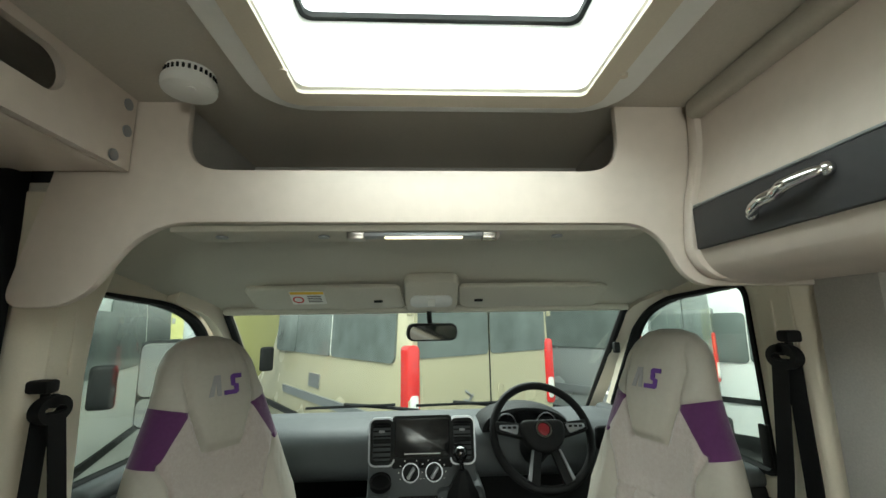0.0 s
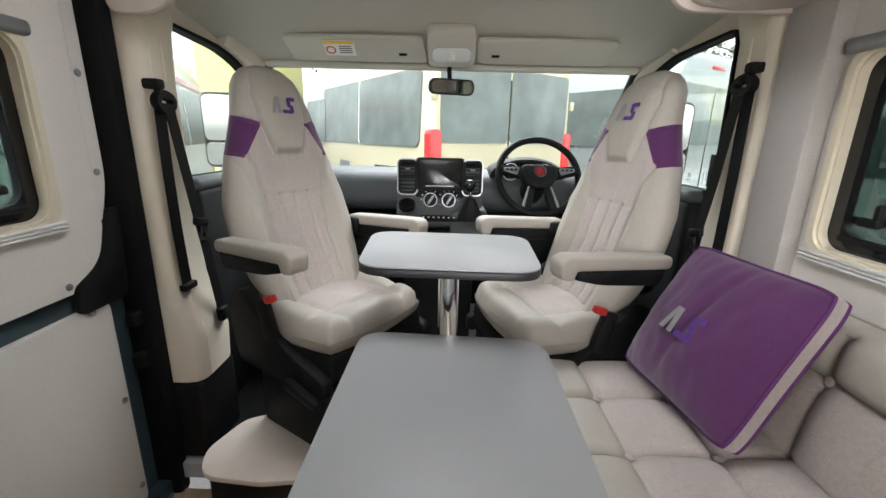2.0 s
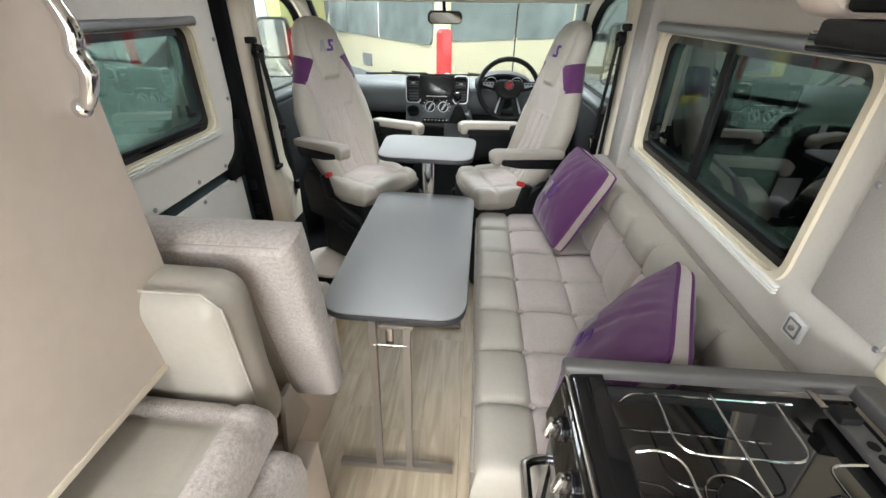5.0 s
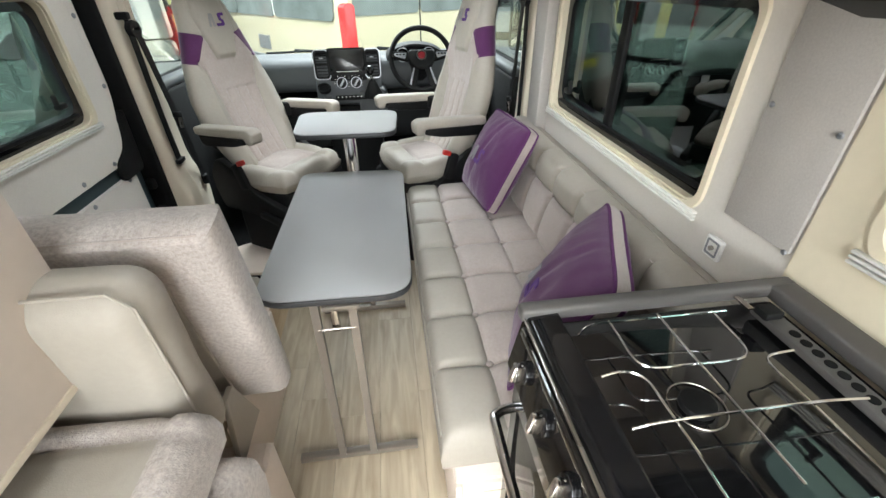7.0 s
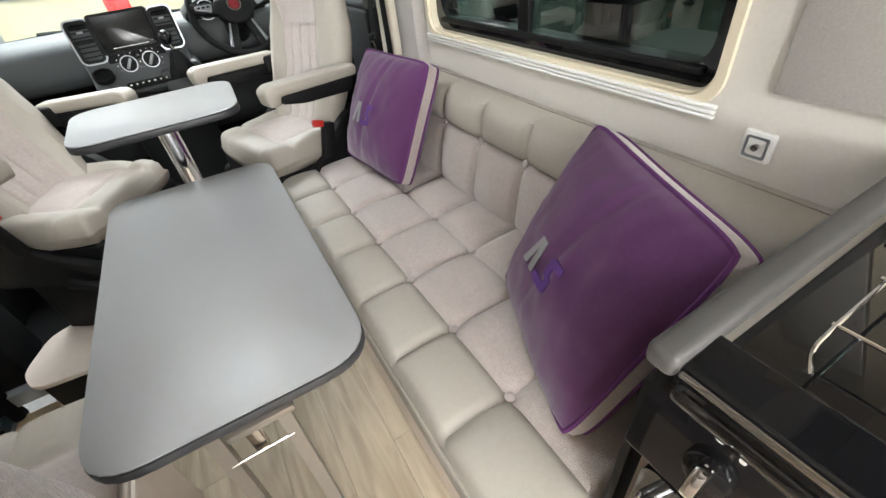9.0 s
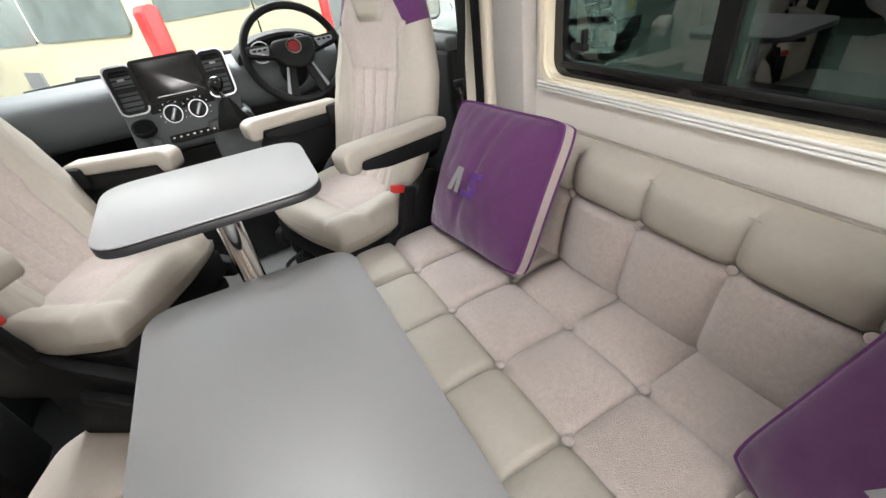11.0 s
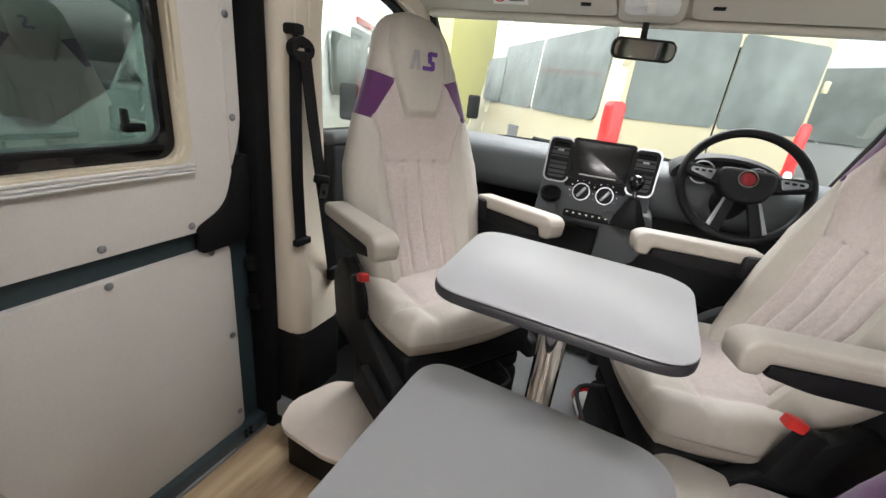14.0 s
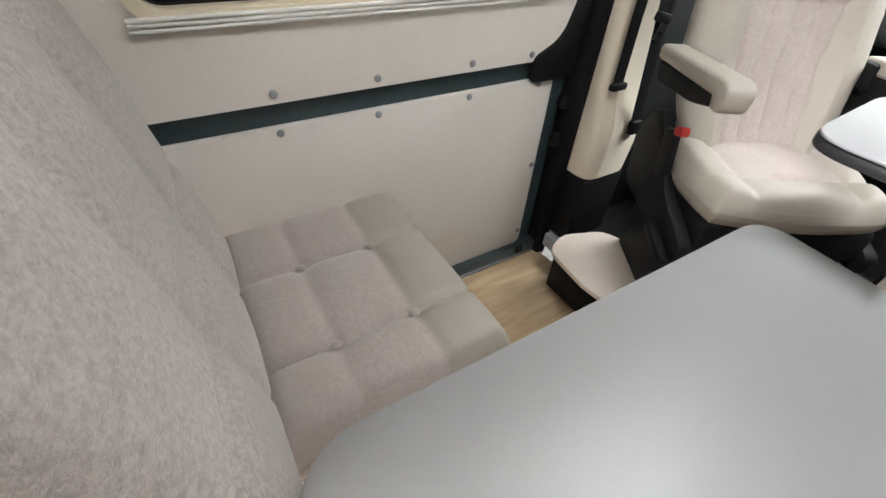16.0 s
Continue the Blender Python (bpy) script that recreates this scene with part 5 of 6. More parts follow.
def buttons(parent, spots, me):
    for x, y, z, m in spots:
        share("button", me, parent, Matrix.Translation((x, y, z)) @ m)


_b = dot(0.0115, 0.45); BUT = bpy.data.meshes.new("button"); _b.to_mesh(BUT); _b.free(); BUT.materials.append(FABRIC)
for f in BUT.polygons:
    f.use_smooth = True

# ---- long sofa along the window wall ----
SX0, SX1, SY0, SY1, SH = 0.252, 0.80, -0.232, 1.222, 0.472
sofa = thing("sofa", "long buttoned sofa in beige leather and pile on a pale base", "sofa")
part("front_panel", rbox((0.285, 0.45, 0.165), (0.018, 1.44, 0.33), 0.004), FACING, sofa)
part("end_panel", rbox((0.60, -0.262, 0.165), (0.61, 0.018, 0.33), 0.004), FACING, sofa)
part("kick_hatch", slab(rrect(0.31, 0.06, 0.42, 0.30, 0.04), -0.273, -0.2715, 0, XZ), PILLAR, sofa)
part("top_board", rbox((0.59, 0.47, 0.335), (0.62, 1.46, 0.014), 0.002), FACING, sofa)
cy = [1.022 - 0.2075 * k - SY0 for k in range(6)][::-1]
su = [0.413 - SX0, 0.608 - SX0]
cush = part("seat_cushion", xf(mound(SX1 - SX0, SY1 - SY0, 0.13, su, cy, 0.03, 0.013, 0.016, lambda u, v: 0 if u < su[0] else 1, 0.0115, [(a, b) for a in su for b in cy]), pose(SX0, SY0, SH - 0.135)), [LEATHER, FABRIC], sofa, "long buttoned seat cushion", 60)
buttons(cush, [(SX0 + a, SY0 + b, SH - 0.012, Matrix.Identity(4)) for a in su for b in cy], BUT)
part("piping", tube(smooth_path([(SX0 - 0.002, SY0 + 0.03, SH - 0.035), (SX0 - 0.003, 0.4, SH - 0.036), (SX0 - 0.002, SY1 - 0.03, SH - 0.035)], 8), 0.0035, 6), LEATHER, cush)
# backrest, built lying down then stood up against the wall
BL = 1.56
bv = [0.257 + 0.206 * k for k in range(7)]
bk = part("backrest", xf(mound(0.34, BL, 0.125, (0.215,), [b - 0.03 for b in bv], 0.05, 0.014, 0.020, lambda u, v: 1 if u < 0.215 else 0, 0.0115, [(0.215, b - 0.03) for b in bv]), pose(0, 0, -0.06)), [LEATHER, FABRIC], sofa, "long buttoned backrest", 60)
bk.matrix_basis = Matrix.Translation((0, 0, 0.0137)) @ Matrix.Translation((0.812, -0.235, SH - 0.035)) @ Matrix(((0.20, 0, -0.98, 0), (0, 1, 0, 0), (0.98, 0, 0.20, 0), (0, 0, 0, 1)))
buttons(bk, [(0.215, b - 0.03, 0.055, Matrix.Identity(4)) for b in bv], BUT)
part("stitching", tube([(0.318, 0.04, 0.056), (0.318, BL - 0.04, 0.056)], 0.0016, 5), FABRIC, bk)


# ---- scatter cushions ----
def pillow(label, m, size=0.43, thick=0.185):
    p = thing("scatter_cushion", label, "cushion", m, "purple scatter cushions")
    n, h = 44, size / 2

    def sheet(s):
        V = []
        for i in range(n + 1):
            row = []
            for j in range(n + 1):
                u, v = -1 + 2 * i / n, -1 + 2 * j / n
                k = max(0.0, (1 - u ** 2) * (1 - v ** 2)) ** 0.55
                dent = 0.012 * math.exp(-((u * 0.9 - v * 0.2) / 0.07) ** 2) * k
                wr = 0.009 * noise.noise(Vector((u * 2.5, v * 2.5, s * 5))) + 0.003 * noise.noise(Vector((u * 7, v * 4, s * 9))) + 0.010 * math.sin(26 * u + 5 * noise.noise(Vector((u * 3, v * 2, 1)))) * max(0.0, abs(v) - 0.55) ** 1.5 + 0.010 * math.sin(24 * v + 5 * noise.noise(Vector((v * 3, u * 2, 4)))) * max(0.0, abs(u) - 0.55) ** 1.5
                row.append(Vector((u * h * (1 - 0.025 * (1 - v * v) - 0.05 * (u * v) ** 6), v * h * (1 - 0.025 * (1 - u * u) - 0.05 * (u * v) ** 6), s * (0.020 + (thick / 2 - 0.020) * k + wr * k - dent * 0.7))))
            V.append(row)
        return V

    rims = []
    for s, name, mt in ((1, "front_cover", PURPLE), (-1, "back_cover", PURPLE)):
        bm = bmesh.new()
        V = [[bm.verts.new(q) for q in r] for r in sheet(s)]
        for i in range(n):
            for j in range(n):
                bm.faces.new((V[i][j], V[i + 1][j], V[i + 1][j + 1], V[i][j + 1]))
        loop = [V[i][0].co.copy() for i in range(n)] + [V[n][j].co.copy() for j in range(n)] + [V[i][n].co.copy() for i in range(n, 0, -1)] + [V[0][j].co.copy() for j in range(n, 0, -1)]
        rims.append(loop)
        part(name, bm, mt, p, "", 60)
    part("gusset", loft([[q * 1.002 for q in rims[0]], [Vector((a.x * 1.02, a.y * 1.02, 0)) for a in rims[0]], [q * 1.002 for q in rims[1]]], True, False), FABRIC, p, "beige side band", 60)
    for loop in rims:
        part("piping", tube(loop, 0.0045, 6, True), PIPING, p, "plum piping")
    emblem(p, Matrix.Translation((-0.005, -0.01, thick / 2 + 0.0005)), 0.11)
    return p


def basis(o, xd, yd):
    """A pose with its x and y along two directions in the world."""
    x = Vector(xd).normalized(); z = x.cross(Vector(yd)).normalized(); y = z.cross(x)
    return Matrix.Translation(o) @ Matrix((x, y, z)).transposed().to_4x4()


pillow("plump purple scatter cushion propped by the driver's seat", basis((0.662, 0.98, 0.668), (0.125, -0.99, 0.0), (0.45, 0.04, 0.89)), 0.39)
pillow("plump purple scatter cushion propped near the hob", basis((0.612, 0.0, 0.658), (-0.41, -0.91, 0.0), (0.41, -0.21, 0.895)), 0.415)

# ---- forward-facing bench ----
lbx0, lbx1, lby0, lby1, lbz = -0.885, -0.325, 0.065, 0.515, 0.474
lb = thing("bench", "small bench with a buttoned cushion and a thick pile backrest", "bench")
part("side_panel", rbox((-0.322, 0.225, 0.165), (0.018, 0.50, 0.33), 0.004), FACING, lb)
part("front_panel", rbox((-0.65, 0.482, 0.115), (0.64, 0.018, 0.43), 0.004), FACING, lb)
part("lid", rbox((-0.64, 0.24, 0.338), (0.64, 0.48, 0.012), 0.002), FACING, lb)
part("latch", slab(rrect(0.28, 0.15, 0.315, 0.24, 0.015), -0.313, -0.304, 0.003, YZ), BLACK, lb, "black catch")
lu, lv = [-0.69 - lbx0, -0.462 - lbx0], [0.209 - lby0, 0.371 - lby0]
c2 = part("seat_cushion", xf(mound(lbx1 - lbx0, lby1 - lby0, 0.12, lu, lv, 0.035, 0.012, 0.014, lambda u, v: 0 if v > lv[1] else 1, 0.0115, [(a, b) for a in lu for b in lv]), pose(lbx0, lby0, lbz - 0.122)), [LEATHER, FABRIC], lb, "buttoned pile cushion with a leather edge", 60)
buttons(c2, [(lbx0 + a, lby0 + b, lbz - 0.010, Matrix.Identity(4)) for a in lu for b in lv], BUT)
b2 = part("backrest", xf(mound(0.72, 0.545, 0.12, (0.24, 0.48), (0.22,), 0.035, 0.008, 0.010, None, 0.0125), pose(0, 0, -0.0)), GREYPILE, lb, "thick mottled grey pile backrest", 60)
b2.matrix_basis = lift(pose(-0.142, -0.033, 0.46, 79.5, 0, 180))
part("seam", tube([(0.02, 0.541, 0.012), (0.70, 0.541, 0.012), (0.722, 0.51, 0.012)], 0.004, 6), FABRIC, b2)
part("back_panel", slab(rrect(0.11, 0.05, 0.70, 0.455, 0.012), -0.007, 0.004, 0.003), LEATHER, b2, "leather back panel")
b3 = thing("spare_cushion", "upright leather-faced spare cushion behind the bench", "cushion")
b3.matrix_basis = lift(pose(-0.785, -0.195, 0.548, 93, 0, 0))
_sp = rbox((0.29, 0.225, 0), (0.58, 0.44, 0.13), 0.062, 6)
bmesh.ops.subdivide_edges(_sp, edges=[e for e in _sp.edges if e.calc_length() > 0.1], cuts=9, use_grid_fill=True)
for q in _sp.verts:
    q.co += Vector((0.004 * noise.noise(q.co * 9), 0.004 * noise.noise(q.co * 9 + Vector((5, 0, 0))), 0.010 * noise.noise(q.co * 7 + Vector((0, 3, 0)))))
part("cover", _sp, LEATHER, b3, "", 60)
part("seam", tube([(0.035, 0.44, 0.045), (0.545, 0.44, 0.045), (0.572, 0.41, 0.045), (0.572, 0.04, 0.045)], 0.003, 6), LEATHER, b3)
b4 = thing("stacked_cushion", "grey pile cushion with a leather top stacked under the wardrobe", "cushion", pose(-0.772, -0.758, 0.608))
part("cover", mound(0.60, 0.48, 0.13, (0.545,), (0.425,), 0.03, 0.006, 0.006, lambda u, v: 0 if u < 0.545 and v < 0.425 else 1, 0.014), [LEATHER, GREYPILE], b4, "", 60)
b5 = thing("stacked_cushion", "grey pile cushion lying under another cushion", "cushion", pose(-0.785, -0.775, 0.402))
part("cover", mound(0.645, 0.50, 0.202, (), (0.42,), 0.04, 0.006, 0.008, None, 0.016), GREYPILE, b5, "", 60)
rb = thing("storage_box", "pale panelled storage box behind the bench", "storage box")
part("side_panel", rbox((-0.175, -0.62, 0.20), (0.018, 0.98, 0.40), 0.004), FACING, rb)
part("top", rbox((-0.54, -0.62, 0.392), (0.72, 0.98, 0.016), 0.002), FACING, rb)
part("gusset_board", slab([(-0.19, 0.40), (-0.03, 0.40), (-0.10, 0.58), (-0.14, 0.58)], -0.235, -0.221, 0.002, YZ), LEATHER, rb)

# ---- wardrobe ----
wd = thing("wardrobe", "tall pale laminate wardrobe with a chrome handle", "wardrobe")
part("carcass", rbox((-0.65, -0.835, 1.332), (0.54, 1.295, 1.055), 0.004), FACING, wd)
wdr = part("door", rbox((-0.362, -0.49, 1.335), (0.020, 0.60, 1.045), 0.004), FACING, wd, "pale laminate door")
part("edge_rail", rbox((-0.365, -0.505, 0.806), (0.030, 0.65, 0.014), 0.003), PILLAR, wd)
bow_handle(wdr, (-0.351, -0.228, 1.405), (-0.351, -0.232, 1.262), (0.035, 0, 0), 0.009)

# ---- kitchen ----
KX0, KY1 = 0.395, -0.245
kt = thing("kitchen_unit", "kitchen unit with a black oven and hob", "kitchen unit", pose(-0.012, 0, -0.008))
part("carcass", rbox((0.68, -0.85, 0.42), (0.46, 1.19, 0.80), 0.003), FACING, kt)
part("end_panel", rbox((0.67, KY1 - 0.006, 0.41), (0.515, 0.012, 0.81), 0.003), BLACK, kt)
ov = part("oven_door", rbox((KX0 + 0.02, -0.535, 0.49), (0.022, 0.50, 0.44), 0.006), GL_HOB, kt, "dark glass oven door")
part("frame", xf(ring(rrect(-0.79, 0.27, -0.28, 0.715, 0.02), rrect(-0.76, 0.30, -0.31, 0.67, 0.015), KX0 + 0.005, KX0 + 0.032, YZ), Matrix.Identity(4)), BLACKGLOSS, ov)
part("door_handle", tube(smooth_path([(KX0 + 0.01, -0.295, 0.655), (KX0 - 0.035, -0.31, 0.66), (KX0 - 0.042, -0.36, 0.66), (KX0 - 0.042, -0.70, 0.66), (KX0 - 0.035, -0.75, 0.66), (KX0 + 0.01, -0.765, 0.655)], 5), 0.010, 10), CHROME, ov, "chrome oven handle")
part("oven_floor", rbox((0.64, -0.535, 0.31), (0.4, 0.44, 0.006), 0), STEEL, kt)
pn = part("control_panel", slab(round_poly([(KX0 - 0.005, 0.735), (KX0 + 0.03, 0.735), (KX0 + 0.04, 0.855), (KX0 + 0.018, 0.855)], 0.004), -0.795, KY1 - 0.012, 0, XZ), BLACKGLOSS, kt, "gloss black control panel")
for k in range(5):
    m = Matrix.Translation((KX0 + 0.008, -0.329 - 0.098 * k, 0.788)) @ Matrix.Rotation(radians(-78), 4, "Y")
    kn = part("knob", cyl((0, 0, 0), 0.021, 0.012, 24, 0.003, m), BLACKGLOSS, pn, "black and chrome control knob")
    part("grip", rbox((0, 0, 0.020), (0.040, 0.013, 0.022), 0.004, 2, m), CHROME, kn, "chrome grip")
    part("symbol", cyl((0.040, 0.006, 0.0035), 0.006, 0.0012, 12, 0, m), LABELW, pn)
    part("symbol", cyl((0.034, -0.014, 0.003), 0.003, 0.0012, 10, 0, m), LABELW, pn)
wt = thing("worktop", "slate-grey worktop edging round the hob", "worktop", pose(-0.012, 0, -0.008))
part("end_strip", rbox((0.67, KY1 - 0.012, 0.862), (0.535, 0.03, 0.028), 0.008, 3), WORKTOP, wt)
part("back_strip", rbox((0.908, -0.85, 0.862), (0.054, 1.17, 0.028), 0.006, 3), WORKTOP, wt)
hb = thing("hob", "black gas hob with chrome pan supports under a glass lid", "hob", pose(-0.012, 0, -0.008))
part("tray", rbox((0.64, -0.53, 0.838), (0.48, 0.51, 0.02), 0.006), HOBGLASS, hb, "black glass hob plate")
part("front_rim", slab(round_poly([(KX0 + 0.012, 0.838), (KX0 + 0.075, 0.838), (KX0 + 0.075, 0.866), (KX0 + 0.02, 0.862)], 0.005), -0.80, KY1 - 0.026, 0, XZ), BLACKGLOSS, hb)
part("front_edge", rbox((KX0 + 0.012, -0.535, 0.8615), (0.006, 0.52, 0.005), 0.002), STEEL, hb)
part("vent_strip", rbox((0.832, -0.545, 0.858), (0.036, 0.48, 0.014), 0.004), WORKTOP, hb, "dark grey vent strip")
_vh = cyl((0, 0, 0), 0.0085, 0.0012, 14); VENT = bpy.data.meshes.new("vent_hole"); _vh.to_mesh(VENT); _vh.free(); VENT.materials.append(RUBBER)
for k in range(19):
    share("vent_hole", VENT, hb, pose(0.832, -0.378 - 0.0215 * k, 0.8652))
part("hinge", rbox((0.826, -0.328, 0.870), (0.034, 0.030, 0.016), 0.004), BLACK, hb)
part("hinge_plate", rbox((0.806, -0.296, 0.8665), (0.012, 0.036, 0.004), 0.001), STEEL, hb, "bright hinge plate")


def burner(x, y, r):
    b = part("burner", cyl((x, y, 0.8465), r * 0.55, 0.012, 24, 0.004), BLACK, hb, "black burner cap")
    for q, w in ((0.85, 0.0012),):
        part("ring", tube([(x + r * q * math.cos(a * math.tau / 32), y + r * q * math.sin(a * math.tau / 32), 0.850) for a in range(32)], w, 6, True), STEEL, b)


burner(0.60, -0.470, 0.046); burner(0.56, -0.68, 0.036); burner(0.73, -0.66, 0.036)


def wire(*pts):
    part("wire", tube(smooth_path([(x + 0.012, y, z) for x, y, z in pts], 4), 0.0019, 6), CHROME, grid)


# chrome wire pan support: a front loop, a middle wire and the rear loops
_wz = 0.882
grid = part("pan_support", tube(smooth_path([(0.478, -0.336, 0.872), (0.494, -0.327, 0.879), (0.52, -0.325, _wz), (0.60, -0.325, _wz), (0.70, -0.326, _wz), (0.742, -0.326, _wz)], 4), 0.0020, 6), CHROME, hb, "chrome wire pan support")
wire((0.522, -0.322, _wz), (0.522, -0.36, _wz), (0.521, -0.395, _wz), (0.526, -0.414, _wz), (0.545, -0.424, _wz), (0.60, -0.426, _wz), (0.66, -0.427, _wz), (0.688, -0.422, _wz), (0.701, -0.405, _wz), (0.704, -0.37, _wz), (0.706, -0.323, _wz))
wire((0.607, -0.321, _wz + 0.004), (0.608, -0.42, _wz + 0.004), (0.610, -0.52, _wz + 0.004), (0.612, -0.604, _wz + 0.004))
wire((0.462, -0.424, _wz - 0.006), (0.485, -0.424, _wz), (0.506, -0.428, _wz), (0.520, -0.445, _wz), (0.521, -0.48, _wz), (0.522, -0.55, _wz), (0.520, -0.60, _wz), (0.526, -0.618, _wz), (0.55, -0.626, _wz), (0.60, -0.627, _wz), (0.68, -0.626, _wz))
wire((0.462, -0.509, _wz - 0.004), (0.50, -0.510, _wz + 0.004), (0.60, -0.510, _wz + 0.004), (0.72, -0.511, _wz + 0.004), (0.80, -0.511, _wz - 0.004))
wire((0.775, -0.418, _wz - 0.006), (0.745, -0.424, _wz), (0.722, -0.428, _wz), (0.712, -0.445, _wz), (0.714, -0.50, _wz), (0.716, -0.58, _wz), (0.716, -0.66, _wz))
wire((0.462, -0.655, _wz - 0.006), (0.50, -0.657, _wz), (0.60, -0.658, _wz), (0.76, -0.660, _wz - 0.004))

# splash panel, socket, wall screws
sp = thing("splash_panel", "grey felt splash panel on the wall beside the hob", "panel")
part("board", rbox((WR - 0.007, -0.135, 1.11), (0.008, 0.175, 0.42), 0.002), CARPET, sp)
for y, z in ((-0.060, 1.135), (-0.21, 1.12), (-0.215, 0.90)):
    share("screw_cap", _scr_me, sp, pose(WR - 0.012, y, z) @ Matrix.Scale(0.6, 4))
so = thing("wall_socket", "white square wall socket above the sofa back", "socket", pose(WR - 0.001, -0.054, 0.811))
part("plate", xf(slab(rrect(-0.026, -0.026, 0.026, 0.026, 0.005), -0.010, 0, 0.003, YZ), Matrix.Identity(4)), WHITE, so)
part("insert", xf(ring(rrect(-0.019, -0.019, 0.019, 0.019, 0.004), rrect(-0.015, -0.015, 0.015, 0.015, 0.004), -0.012, -0.009, YZ), Matrix.Identity(4)), TRIM, so)
part("pin", xf(cyl((0, 0, -0.016), 0.006, 0.008, 12, 0, YZ), Matrix.Identity(4)), STEEL, so)

# cooker hood and the unit above it
ku = thing("overhead_cupboard", "pale rounded overhead cupboard above the hob", "cupboard")
part("body", slab(round_poly([(0.938, 1.385), (0.53, 1.385), (0.515, 1.46), (0.53, 1.852), (0.938, 1.852)], [0, 0.045, 0.03, 0.03, 0]), -0.335, -0.275, 0.008, XZ), FACING, ku, "pale rounded end panel")
part("carcass", rbox((0.735, -0.79, 1.62), (0.39, 0.90, 0.46), 0.006), BLACK, ku, "black carcass")
part("shelf_edge", rbox((0.55, -0.69, 1.374), (0.05, 0.70, 0.022), 0.004), BLACK, ku)
part("front", rbox((0.511, -0.80, 1.62), (0.012, 0.86, 0.44), 0.004), BLACK, ku, "black front panel")
hd = thing("cooker_hood", "black cooker hood with a control fascia", "cooker hood", pose(0.03, 0.01, 0.014))
part("canopy", loft([[Vector((x, y, z)) for x, z in ((0.88, 1.355), (0.56, 1.355), (0.525, 1.335 + dz), (0.545, 1.305 + dz), (0.60, 1.29 + dz), (0.88, 1.30))] for y, dz in ((-0.40, 0.02), (-0.42, 0.0), (-0.95, 0.0), (-0.97, 0.02))]), BLACK, hd)
part("trim_strip", rbox((0.515, -0.68, 1.352), (0.012, 0.72, 0.018), 0.003), BLACKGLOSS, hd)
part("logo_bar", rbox((0.527, -0.60, 1.337), (0.006, 0.075, 0.010), 0, 1), LABELW, hd, "plain pale bar")
for k in range(5):
    part("switch", rbox((0.532, -0.60 - 0.022 * k, 1.315), (0.008, 0.010, 0.008), 0.002), DASH, hd)
    part("mark", rbox((0.530, -0.61 - 0.022 * k, 1.322), (0.003, 0.004, 0.004), 0), LABELW, hd)
part("duct", tube([(0.62, -0.45, 1.345), (0.62, -0.45, 1.375)], 0.035, 16), RUBBER, hd)


